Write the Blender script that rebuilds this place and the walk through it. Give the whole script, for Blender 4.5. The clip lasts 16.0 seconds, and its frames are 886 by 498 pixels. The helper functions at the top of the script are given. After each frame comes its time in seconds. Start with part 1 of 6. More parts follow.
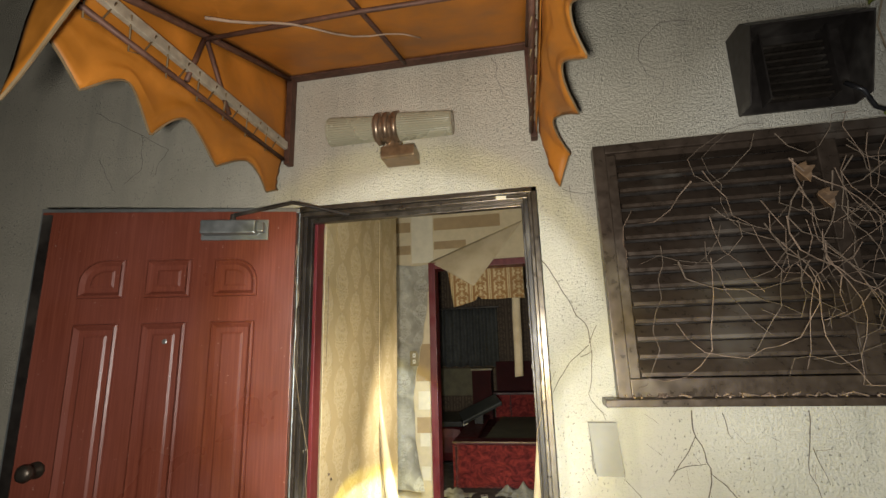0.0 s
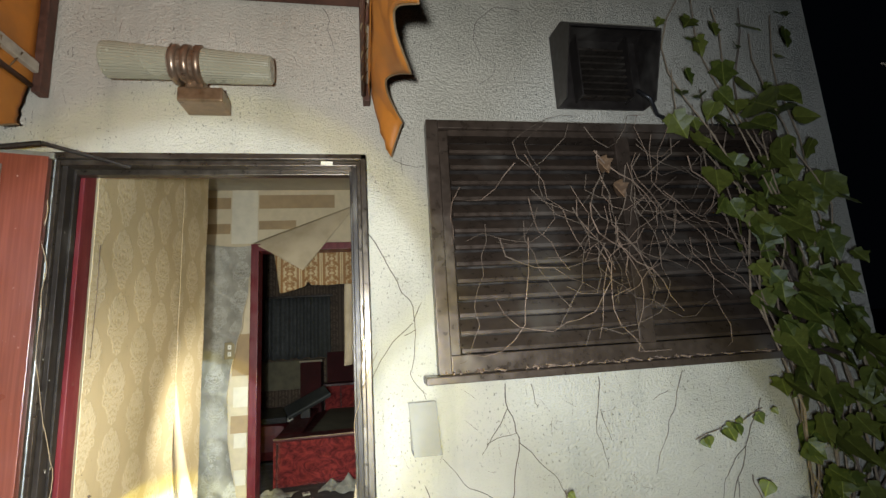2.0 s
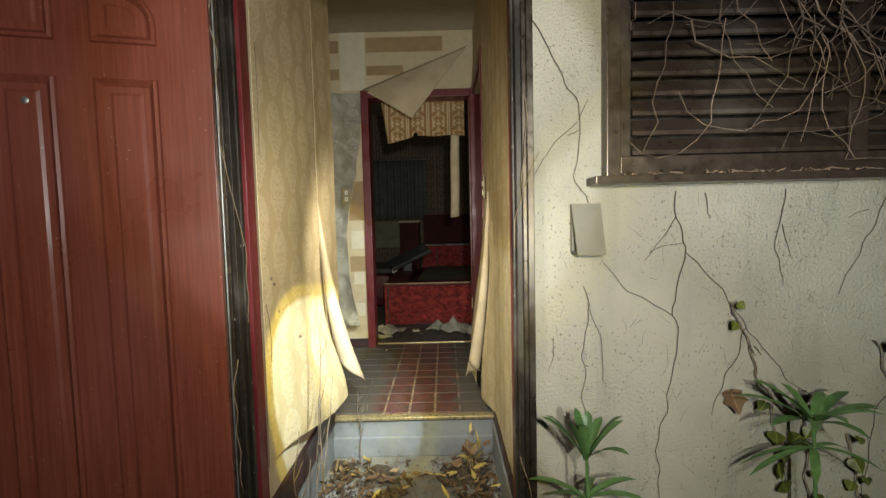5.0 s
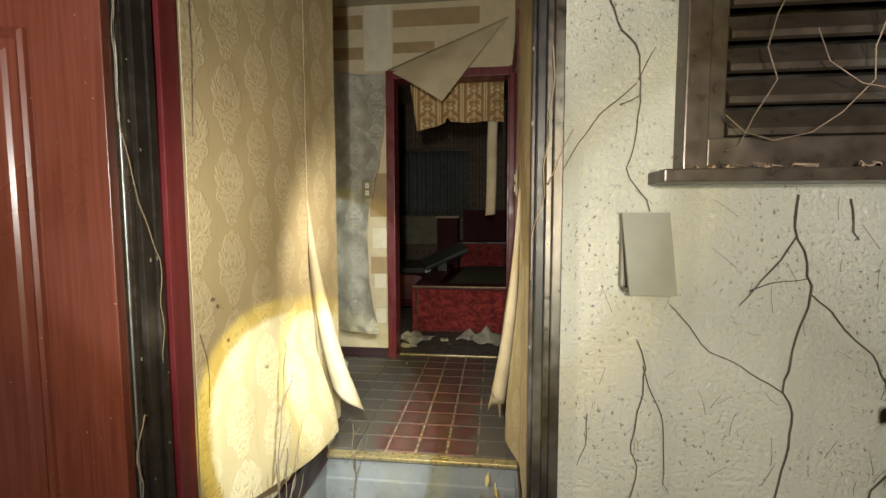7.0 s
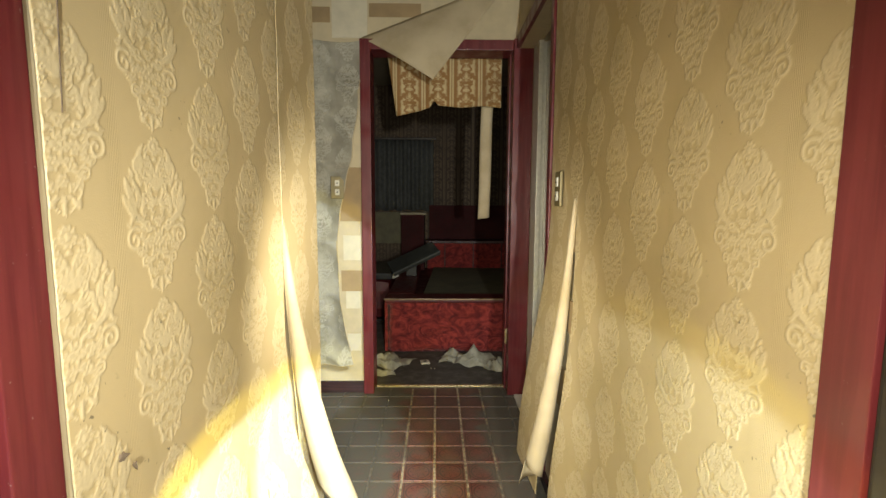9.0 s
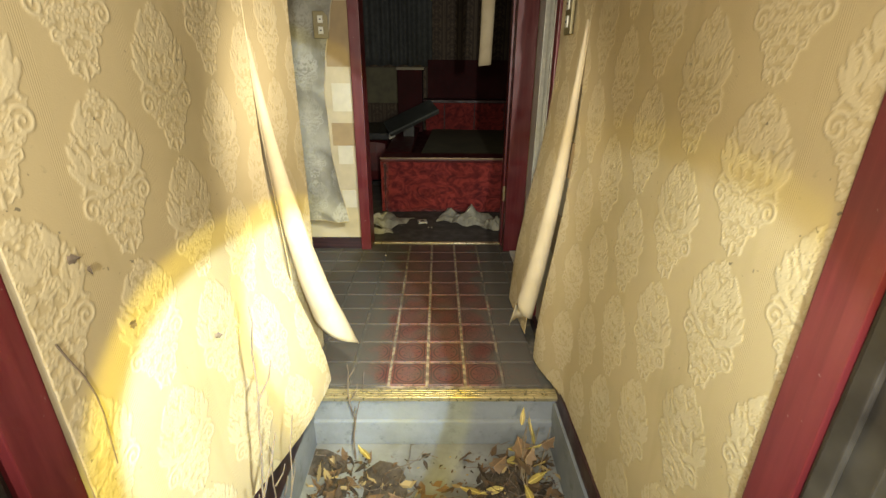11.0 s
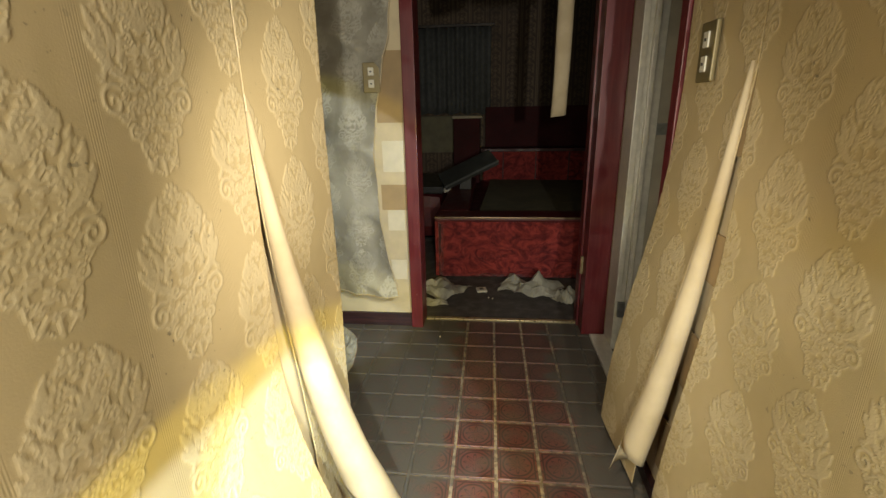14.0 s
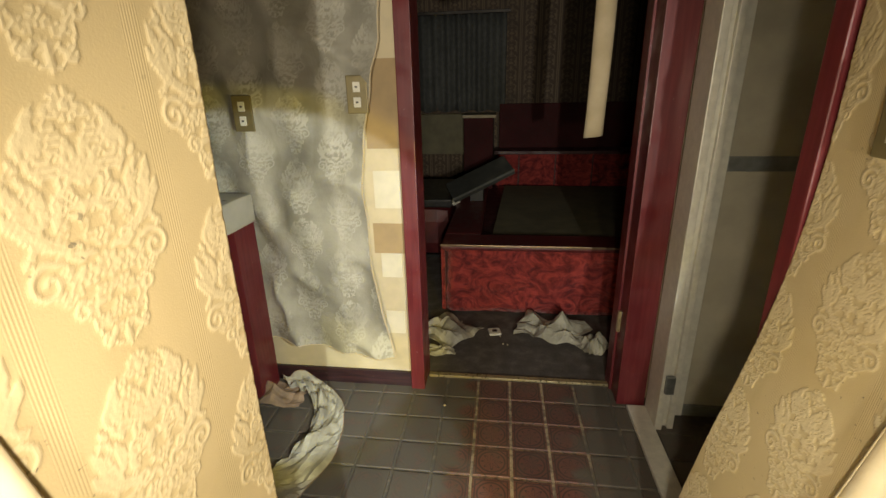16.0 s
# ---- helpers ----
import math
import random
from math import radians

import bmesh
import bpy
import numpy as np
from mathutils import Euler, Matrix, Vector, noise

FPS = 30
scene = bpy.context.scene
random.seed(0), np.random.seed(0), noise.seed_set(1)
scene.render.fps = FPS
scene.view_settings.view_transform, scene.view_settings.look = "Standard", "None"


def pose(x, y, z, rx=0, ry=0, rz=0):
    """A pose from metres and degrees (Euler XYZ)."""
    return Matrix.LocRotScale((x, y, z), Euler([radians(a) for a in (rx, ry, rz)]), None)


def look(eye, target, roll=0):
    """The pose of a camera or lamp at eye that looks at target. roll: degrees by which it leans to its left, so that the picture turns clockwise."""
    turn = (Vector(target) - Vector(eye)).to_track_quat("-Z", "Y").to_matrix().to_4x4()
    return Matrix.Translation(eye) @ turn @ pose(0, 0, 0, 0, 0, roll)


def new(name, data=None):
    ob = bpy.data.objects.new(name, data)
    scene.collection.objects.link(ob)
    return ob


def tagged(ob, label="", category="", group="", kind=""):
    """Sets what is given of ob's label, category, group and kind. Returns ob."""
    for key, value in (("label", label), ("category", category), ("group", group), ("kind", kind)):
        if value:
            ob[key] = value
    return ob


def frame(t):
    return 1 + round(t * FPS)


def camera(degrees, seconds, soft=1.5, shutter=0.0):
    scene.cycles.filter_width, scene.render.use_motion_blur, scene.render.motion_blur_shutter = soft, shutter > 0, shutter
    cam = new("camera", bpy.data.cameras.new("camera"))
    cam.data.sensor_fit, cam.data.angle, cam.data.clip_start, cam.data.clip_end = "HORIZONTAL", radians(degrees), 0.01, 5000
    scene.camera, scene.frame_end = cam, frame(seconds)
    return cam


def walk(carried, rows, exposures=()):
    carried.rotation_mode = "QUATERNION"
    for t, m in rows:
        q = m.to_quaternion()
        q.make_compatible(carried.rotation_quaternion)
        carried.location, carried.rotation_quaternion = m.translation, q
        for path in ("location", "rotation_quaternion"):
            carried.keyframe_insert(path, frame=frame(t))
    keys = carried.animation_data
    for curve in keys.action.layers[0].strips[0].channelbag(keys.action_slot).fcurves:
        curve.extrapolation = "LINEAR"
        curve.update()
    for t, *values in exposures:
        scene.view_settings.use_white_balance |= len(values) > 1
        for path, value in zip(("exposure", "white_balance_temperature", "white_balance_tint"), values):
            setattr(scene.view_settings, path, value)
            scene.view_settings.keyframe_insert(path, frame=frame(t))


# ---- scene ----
cam = camera(88.5, 16.0)
PATH = [
    (0, (0.788, -1.551, 1.263), (0.438, 0.371, 1.688), -1.7),
    (0.5, (0.764, -1.556, 1.298), (0.489, 0.35, 1.839), -2.1),
    (1, (0.732, -1.552, 1.333), (0.597, 0.364, 1.89), -2.4),
    (1.5, (0.755, -1.498, 1.304), (0.829, 0.438, 1.801), -3.1),
    (2, (0.831, -1.418, 1.225), (1.17, 0.52, 1.586), -3.4),
    (2.5, (0.923, -1.408, 1.192), (1.439, 0.513, 1.408), -3.6),
    (3, (0.937, -1.399, 1.18), (1.481, 0.524, 1.251), -3.4),
    (3.5, (0.833, -1.358, 1.033), (1.264, 0.593, 0.954), -3.5),
    (4, (0.714, -1.346, 0.948), (0.998, 0.629, 0.81), -3.2),
    (4.5, (0.607, -1.344, 0.951), (0.727, 0.647, 0.801), -2.2),
    (4.7, (0.579, -1.342, 0.972), (0.642, 0.653, 0.842), -1.9),
    (6.8, (0.74, -0.875, 1.031), (0.513, 1.105, 0.868), 0.3),
    (7, (0.723, -0.874, 1.029), (0.489, 1.106, 0.869), -0.1),
    (7.5, (0.657, -0.76, 1.044), (0.476, 1.226, 0.889), -0.6),
    (8, (0.43, -0.535, 1.089), (0.292, 1.451, 0.897), -0.5),
    (8.2, (0.352, -0.474, 1.121), (0.249, 1.514, 0.929), -0.2),
    (10.3, (0.479, -0.267, 1.124), (0.597, 1.67, 0.639), 0.1),
    (10.5, (0.481, -0.258, 1.101), (0.579, 1.659, 0.538), 0.3),
    (11, (0.418, -0.282, 1.016), (0.44, 1.571, 0.263), 0.5),
    (11.5, (0.39, -0.285, 0.881), (0.333, 1.488, -0.043), 0.5),
    (12, (0.413, -0.254, 0.945), (0.29, 1.522, 0.034), 0.0),
    (12.5, (0.469, -0.228, 1.046), (0.31, 1.592, 0.233), -0.7),
    (13, (0.417, -0.118, 1.071), (0.239, 1.738, 0.348), -1.3),
    (13.5, (0.382, -0.034, 1.107), (0.188, 1.848, 0.461), -1.3),
    (14, (0.353, 0.147, 1.059), (0.151, 2.046, 0.467), -1.1),
    (14.5, (0.362, 0.401, 1.108), (0.185, 2.315, 0.555), -1.4),
    (15, (0.341, 0.504, 1.201), (0.198, 2.421, 0.651), -1.6),
    (15.5, (0.356, 0.564, 1.21), (0.188, 2.467, 0.619), -1.4),
    (16, (0.328, 0.611, 1.198), (0.08, 2.481, 0.534), -1.3),
]
walk(cam, [(t, look(eye, target, roll)) for t, eye, target, roll in PATH], exposures=[(0, -0.08, 6300, 10), (1.6, -0.05, 6100, 10), (2.2, 0.15, 5400, 8), (3.2, 0.1, 5300, 8), (3.8, -0.45, 5800, 9), (4.7, -0.55, 6100, 9), (7.2, -0.55, 6300, 10), (8.0, 0.0, 6300, 7), (10.5, -0.22, 6300, 8), (11.5, -0.42, 6400, 8), (12.5, -0.32, 6400, 9), (13.5, -0.38, 6500, 9), (14.5, -0.8, 6600, 10), (15.0, -0.55, 6700, 10), (15.6, -0.3, 6700, 10), (16, -0.1, 6700, 10)])

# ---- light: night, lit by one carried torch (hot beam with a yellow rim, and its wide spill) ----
world = bpy.data.worlds.new("night")
world.use_nodes = True
world.node_tree.nodes["Background"].inputs[0].default_value = (0.5, 0.6, 0.8, 1)
world.node_tree.nodes["Background"].inputs[1].default_value = 0.0012
scene.world = world


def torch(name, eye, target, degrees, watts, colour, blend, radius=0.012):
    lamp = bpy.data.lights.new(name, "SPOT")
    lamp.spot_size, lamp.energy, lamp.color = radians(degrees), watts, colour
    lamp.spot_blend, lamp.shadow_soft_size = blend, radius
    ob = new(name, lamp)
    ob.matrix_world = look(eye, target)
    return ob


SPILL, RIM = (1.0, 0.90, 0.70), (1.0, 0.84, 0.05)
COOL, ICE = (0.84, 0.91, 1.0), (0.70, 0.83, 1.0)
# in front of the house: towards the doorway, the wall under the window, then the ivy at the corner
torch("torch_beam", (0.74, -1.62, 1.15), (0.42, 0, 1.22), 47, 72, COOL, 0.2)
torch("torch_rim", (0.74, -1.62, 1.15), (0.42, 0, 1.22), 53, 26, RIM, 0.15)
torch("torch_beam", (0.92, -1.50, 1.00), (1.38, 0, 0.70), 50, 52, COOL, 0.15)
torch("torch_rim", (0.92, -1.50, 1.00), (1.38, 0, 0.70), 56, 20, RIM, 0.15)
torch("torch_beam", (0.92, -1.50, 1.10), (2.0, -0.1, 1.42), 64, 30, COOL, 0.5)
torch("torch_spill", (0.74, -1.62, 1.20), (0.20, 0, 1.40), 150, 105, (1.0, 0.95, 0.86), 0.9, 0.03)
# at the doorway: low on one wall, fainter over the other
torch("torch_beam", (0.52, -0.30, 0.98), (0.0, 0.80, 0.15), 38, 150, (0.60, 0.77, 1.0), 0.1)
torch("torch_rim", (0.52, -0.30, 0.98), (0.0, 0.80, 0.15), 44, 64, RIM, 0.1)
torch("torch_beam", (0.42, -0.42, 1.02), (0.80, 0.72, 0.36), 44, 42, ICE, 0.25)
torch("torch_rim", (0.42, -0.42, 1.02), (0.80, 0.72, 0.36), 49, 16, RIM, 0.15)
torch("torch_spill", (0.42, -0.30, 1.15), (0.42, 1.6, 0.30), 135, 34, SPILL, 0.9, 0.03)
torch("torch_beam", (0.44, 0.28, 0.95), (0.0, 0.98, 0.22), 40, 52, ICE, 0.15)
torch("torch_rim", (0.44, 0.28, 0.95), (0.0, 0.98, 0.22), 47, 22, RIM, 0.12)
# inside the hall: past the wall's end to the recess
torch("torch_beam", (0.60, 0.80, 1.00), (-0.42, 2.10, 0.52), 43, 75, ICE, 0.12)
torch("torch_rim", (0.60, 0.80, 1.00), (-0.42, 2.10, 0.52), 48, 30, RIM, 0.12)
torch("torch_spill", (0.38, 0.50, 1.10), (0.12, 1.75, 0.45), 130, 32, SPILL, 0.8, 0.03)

# ---- materials ----


class Nodes:
    """A node material under construction; its methods return sockets."""

    def __init__(self, name):
        self.mat = bpy.data.materials.new(name)
        self.mat.use_nodes = True
        self.tree = self.mat.node_tree
        self.bsdf = self.tree.nodes["Principled BSDF"]

    def put(self, socket, value):
        if isinstance(value, bpy.types.NodeSocket):
            self.tree.links.new(value, socket)
        else:
            socket.default_value = value

    def node(self, kind, operation=None, data_type=None, feature=None, interpolation_type=None, use_clamp=False):
        n = self.tree.nodes.new(kind)
        if operation:
            n.operation = operation
        if data_type:
            n.data_type = data_type
        if feature:
            n.feature = feature
        if interpolation_type:
            n.interpolation_type = interpolation_type
        if use_clamp:
            n.use_clamp = True
        return n

    def math(self, op, a, b=0.0, c=0.0, clamp=False):
        n = self.node("ShaderNodeMath", operation=op, use_clamp=clamp)
        for s, v in zip(n.inputs, (a, b, c)):
            self.put(s, v)
        return n.outputs[0]

    def coords(self, kind="Object"):
        return self.node("ShaderNodeTexCoord").outputs[kind]

    def split(self, vec):
        n = self.node("ShaderNodeSeparateXYZ")
        self.put(n.inputs[0], vec)
        return n.outputs

    def join(self, x, y, z):
        n = self.node("ShaderNodeCombineXYZ")
        for s, v in zip(n.inputs, (x, y, z)):
            self.put(s, v)
        return n.outputs[0]

    def scaled(self, vec, s):
        n = self.node("ShaderNodeVectorMath", operation="MULTIPLY")
        self.put(n.inputs[0], vec)
        n.inputs[1].default_value = s
        return n.outputs[0]

    def noise(self, vec, scale, detail=4.0, rough=0.55, distort=0.0):
        n = self.node("ShaderNodeTexNoise")
        self.put(n.inputs["Vector"], vec)
        n.inputs["Scale"].default_value, n.inputs["Detail"].default_value = scale, detail
        n.inputs["Roughness"].default_value, n.inputs["Distortion"].default_value = rough, distort
        return n.outputs[0]

    def voronoi(self, vec, scale, feature="F1", out="Distance", rand=1.0):
        n = self.node("ShaderNodeTexVoronoi", feature=feature)
        self.put(n.inputs["Vector"], vec)
        n.inputs["Scale"].default_value = scale
        n.inputs["Randomness"].default_value = rand
        return n.outputs[out]

    def ramp(self, value, lo, hi, a=0.0, b=1.0):
        n = self.node("ShaderNodeMapRange", interpolation_type="SMOOTHSTEP")
        for s, v in zip(n.inputs, (value, lo, hi, a, b)):
            self.put(s, v)
        return n.outputs[0]

    def mix(self, f, a, b):
        n = self.node("ShaderNodeMix", data_type="RGBA")
        for s, v in ((n.inputs[0], f), (n.inputs[6], a), (n.inputs[7], b)):
            self.put(s, (*v, 1) if isinstance(v, tuple) else v)
        return n.outputs[2]

    def done(self, colour, rough=0.6, bump=None, strength=0.4, depth=0.004, metal=0.0, **more):
        self.put(self.bsdf.inputs["Base Color"], (*colour, 1) if isinstance(colour, tuple) else colour)
        self.put(self.bsdf.inputs["Roughness"], rough)
        self.bsdf.inputs["Metallic"].default_value = metal
        for k, v in more.items():
            self.bsdf.inputs[k.replace("_", " ")].default_value = v
        if bump is not None:
            n = self.node("ShaderNodeBump")
            n.inputs["Strength"].default_value, n.inputs["Distance"].default_value = strength, depth
            self.put(n.inputs["Height"], bump)
            self.tree.links.new(n.outputs[0], self.bsdf.inputs["Normal"])
        return self.mat


def plain(name, colour, rough=0.5, metal=0.0, grain=30.0, spread=0.25, bump=0.15, dirt=0.0, **more):
    """A surface of one colour with grain, blotches and a little dust."""
    n = Nodes(name)
    c = n.coords()
    small, large = n.noise(c, grain), n.noise(c, grain / 9, 3)
    dark = tuple(v * (1 - spread) for v in colour)
    light = tuple(min(1, v * (1 + spread)) for v in colour)
    col = n.mix(n.ramp(n.math("ADD", n.math("MULTIPLY", small, 0.5), n.math("MULTIPLY", large, 0.5)), 0.32, 0.68), dark, light)
    if dirt:
        spots = n.ramp(n.voronoi(n.scaled(c, (1, 1, 0.35)), grain * 1.3), 0.06, 0.0)
        col = n.mix(n.math("MULTIPLY", n.math("MAXIMUM", spots, n.ramp(large, 0.5, 0.75)), dirt), col, (0.33, 0.30, 0.25))
    return n.done(col, n.ramp(small, 0.2, 0.8, max(0, rough - 0.1), min(1, rough + 0.12)), small, bump, 0.003, metal, **more)


def stucco_material():
    n = Nodes("stucco")
    c = n.coords()
    pits = n.noise(c, 115, 6, 0.65, 0.4)
    patch = n.noise(c, 2.2, 5)
    streak = n.noise(n.scaled(c, (5, 5, 0.7)), 1.6, 4)
    speck = n.math("MULTIPLY", n.ramp(n.noise(n.scaled(c, (1, 1, 0.7)), 120, 3, 0.55), 0.60, 0.67), n.ramp(n.noise(c, 6, 2), 0.38, 0.62))
    col = n.mix(n.ramp(patch, 0.35, 0.7), (0.63, 0.58, 0.465), (0.51, 0.47, 0.37))
    col = n.mix(n.math("MULTIPLY", n.ramp(streak, 0.5, 0.72), 0.35), col, (0.34, 0.33, 0.27))
    col = n.mix(n.math("MULTIPLY", speck, 0.8), col, (0.13, 0.12, 0.09))
    return n.done(col, 0.85, n.math("SUBTRACT", n.ramp(pits, 0.35, 0.7), n.math("MULTIPLY", speck, 0.6)), 0.75, 0.005)


CU, CV = 0.157, 0.22


def damask_material(name, base, raised, stain):
    """Embossed wallpaper: the sheet's own relief lightens the raised motifs over a finely ribbed ground."""
    n = Nodes(name)
    u, v, _ = n.split(n.coords("UV"))
    p = n.join(u, v, 0.0)
    at = n.node("ShaderNodeAttribute")
    at.attribute_name = "relief"
    raise_f = at.outputs["Fac"]
    mask = n.ramp(raise_f, 0.05, 0.75)
    band = n.ramp(n.math("ABSOLUTE", n.math("SUBTRACT", n.math("FRACT", n.math("DIVIDE", u, CU)), 0.5)), 0.43, 0.45)
    ribs = n.math("MULTIPLY", n.math("SINE", n.math("MULTIPLY", u, 2100.0)), n.math("MULTIPLY", band, 0.06))
    fuzz = n.noise(p, 420, 2)
    height = n.math("ADD", n.math("MULTIPLY", raise_f, 0.5), n.math("ADD", ribs, n.math("MULTIPLY", fuzz, 0.12)))
    col = n.mix(mask, base, raised)
    blot = n.noise(p, 3.1, 5)
    drip = n.noise(n.join(n.math("MULTIPLY", u, 6.0), v, 0.0), 2.3, 4)
    col = n.mix(n.math("MULTIPLY", n.ramp(blot, 0.46, 0.72), 0.55), col, stain)
    col = n.mix(n.math("MULTIPLY", n.ramp(drip, 0.55, 0.75), 0.35), col, stain)
    mould = n.math("MULTIPLY", n.ramp(n.noise(n.join(u, v, 3.0), 75, 2), 0.66, 0.71), n.ramp(n.noise(n.join(u, v, 5.0), 6, 2), 0.5, 0.65))
    col = n.mix(n.math("MULTIPLY", mould, 0.7), col, (0.07, 0.06, 0.045))
    return n.done(col, n.ramp(mask, 0, 1, 0.58, 0.38), height, 0.85, 0.0014)


def paper_back_material():
    n = Nodes("paper_back")
    c = n.coords()
    col = n.mix(n.ramp(n.noise(c, 6, 5), 0.35, 0.7), (0.56, 0.465, 0.31), (0.45, 0.36, 0.225))
    return n.done(col, 0.8, n.noise(c, 60), 0.2, 0.003)


def hanging_paper_material():
    """The grey, damp sheet on the far wall, its pattern worn faint."""
    n = Nodes("damp_wallpaper")
    u, v, _ = n.split(n.coords("UV"))
    p = n.join(u, v, 0.0)
    at = n.node("ShaderNodeAttribute")
    at.attribute_name = "relief"
    f = n.math("MULTIPLY", n.ramp(at.outputs["Fac"], 0.1, 0.8), n.ramp(n.noise(p, 7, 3), 0.35, 0.6, 0.25, 1.0))
    col = n.mix(n.ramp(n.noise(p, 5, 5), 0.35, 0.68), (0.43, 0.405, 0.335), (0.27, 0.25, 0.20))
    col = n.mix(n.math("MULTIPLY", n.ramp(n.noise(n.join(n.math("MULTIPLY", u, 5.0), v, 2.0), 2.6, 5), 0.5, 0.72), 0.5), col, (0.20, 0.185, 0.13))
    col = n.mix(n.math("MULTIPLY", f, 0.6), col, (0.56, 0.53, 0.45))
    return n.done(col, 0.75, n.math("ADD", n.math("MULTIPLY", f, 0.5), n.noise(p, 120)), 0.35, 0.003)


def stripe_paper_material(name, ground, flower, u_axis):
    """Bedroom paper: columns of small flowers between pale stripes."""
    n = Nodes(name)
    xs = n.split(n.coords())
    u, v = xs[u_axis], xs[2]
    period = 0.165
    s = n.math("FRACT", n.math("DIVIDE", u, period))
    stripe = n.math("MULTIPLY", n.ramp(s, 0.78, 0.80), n.ramp(s, 0.95, 0.93))
    thin = n.ramp(n.math("ABSOLUTE", n.math("SUBTRACT", s, 0.87)), 0.02, 0.01)
    local = n.join(n.math("MULTIPLY", n.math("ABSOLUTE", n.math("SUBTRACT", s, 0.38)), period), n.math("MULTIPLY", n.math("FRACT", n.math("DIVIDE", v, 0.12)), 0.12), 0.0)
    bloom = n.ramp(n.noise(local, 34, 3, 0.6, 0.5), 0.45, 0.55)
    near = n.ramp(n.math("ABSOLUTE", n.math("SUBTRACT", s, 0.38)), 0.36, 0.25)
    col = n.mix(n.math("MULTIPLY", bloom, near), ground, flower)
    col = n.mix(stripe, col, flower)
    col = n.mix(thin, col, ground)
    col = n.mix(n.ramp(n.noise(n.coords(), 4, 5), 0.5, 0.75, 0.0, 0.5), col, tuple(g * 0.5 for g in ground))
    return n.done(col, 0.7, bloom, 0.2, 0.002)


def tile_material():
    """Printed red vinyl square with a rosette, greyed by dust away from the trodden strip."""
    n = Nodes("vinyl_tile")
    c = n.coords()
    g = n.node("ShaderNodeNewGeometry").outputs["Position"]
    x, y, _ = n.split(c)
    r = n.math("SQRT", n.math("ADD", n.math("MULTIPLY", x, x), n.math("MULTIPLY", y, y)))
    ang = n.math("ARCTAN2", y, x)
    petal = n.math("MULTIPLY", n.math("ADD", n.math("COSINE", n.math("MULTIPLY", ang, 8.0)), 1.6), 0.013)
    rose = n.ramp(n.math("ABSOLUTE", n.math("SUBTRACT", r, petal)), 0.0045, 0.002)
    square = n.math("MAXIMUM", n.math("ABSOLUTE", x), n.math("ABSOLUTE", y))
    border = n.ramp(n.math("ABSOLUTE", n.math("SUBTRACT", square, 0.052)), 0.003, 0.0015)
    corner = n.ramp(n.math("ABSOLUTE", n.math("SUBTRACT", n.math("ADD", n.math("ABSOLUTE", x), n.math("ABSOLUTE", y)), 0.079)), 0.004, 0.002)
    ring = n.ramp(n.math("ABSOLUTE", n.math("SUBTRACT", r, 0.044)), 0.004, 0.0015)
    print_f = n.math("MAXIMUM", n.math("MAXIMUM", rose, border), n.math("MAXIMUM", corner, ring))
    rnd = n.node("ShaderNodeObjectInfo").outputs["Random"]
    red = n.mix(rnd, (0.145, 0.044, 0.036), (0.20, 0.068, 0.052))
    col = n.mix(n.math("MULTIPLY", print_f, 0.85), red, (0.032, 0.014, 0.013))
    gx, gy, _ = n.split(g)
    wob = n.math("MULTIPLY", n.math("SUBTRACT", n.noise(g, 9, 5), 0.5), 0.34)
    off = n.math("ABSOLUTE", n.math("SUBTRACT", gx, n.math("ADD", 0.42, wob)))
    dust = n.math("MAXIMUM", n.ramp(off, 0.13, 0.25), n.math("MULTIPLY", n.ramp(gy, 1.35, 1.9), 0.42))
    dust = n.math("MULTIPLY", n.math("MAXIMUM", dust, n.ramp(n.noise(g, 14, 5), 0.35, 0.65, 0.12, 0.58)), n.ramp(n.noise(g, 24, 4), 0.25, 0.55, 0.72, 0.97))
    col = n.mix(dust, col, (0.098, 0.086, 0.070))
    return n.done(col, n.ramp(dust, 0, 1, 0.4, 0.8), n.math("ADD", n.noise(g, 70), n.math("MULTIPLY", print_f, 0.3)), 0.2, 0.002)


def grout_material():
    n = Nodes("tile_joint")
    g = n.node("ShaderNodeNewGeometry").outputs["Position"]
    gx, gy, _ = n.split(g)
    wob = n.math("MULTIPLY", n.math("SUBTRACT", n.noise(g, 9, 5), 0.5), 0.34)
    off = n.math("ABSOLUTE", n.math("SUBTRACT", gx, n.math("ADD", 0.42, wob)))
    dust = n.math("MULTIPLY", n.ramp(off, 0.13, 0.28), n.ramp(n.noise(g, 30, 3), 0.3, 0.6, 0.7, 1.0))
    worn = n.mix(n.ramp(n.noise(g, 45, 4), 0.4, 0.62), (0.40, 0.30, 0.20), (0.17, 0.125, 0.09))
    col = n.mix(dust, worn, (0.098, 0.09, 0.075))
    return n.done(col, 0.75, n.noise(g, 90), 0.3, 0.002)


def velvet_material():
    n = Nodes("red_plush")
    c = n.coords()
    wisps = n.noise(n.scaled(c, (0.8, 1, 1.0)), 11, 8, 0.72, 2.2)
    fine = n.noise(c, 160, 3)
    # brighter red wisps: highlights of the crushed pile, put into the colour
    col = n.mix(n.ramp(wisps, 0.36, 0.68), (0.10, 0.004, 0.006), (0.42, 0.050, 0.040))
    return n.done(col, 0.85, n.math("ADD", wisps, n.math("MULTIPLY", fine, 0.4)), 0.8, 0.012, Sheen_Weight=0.2)


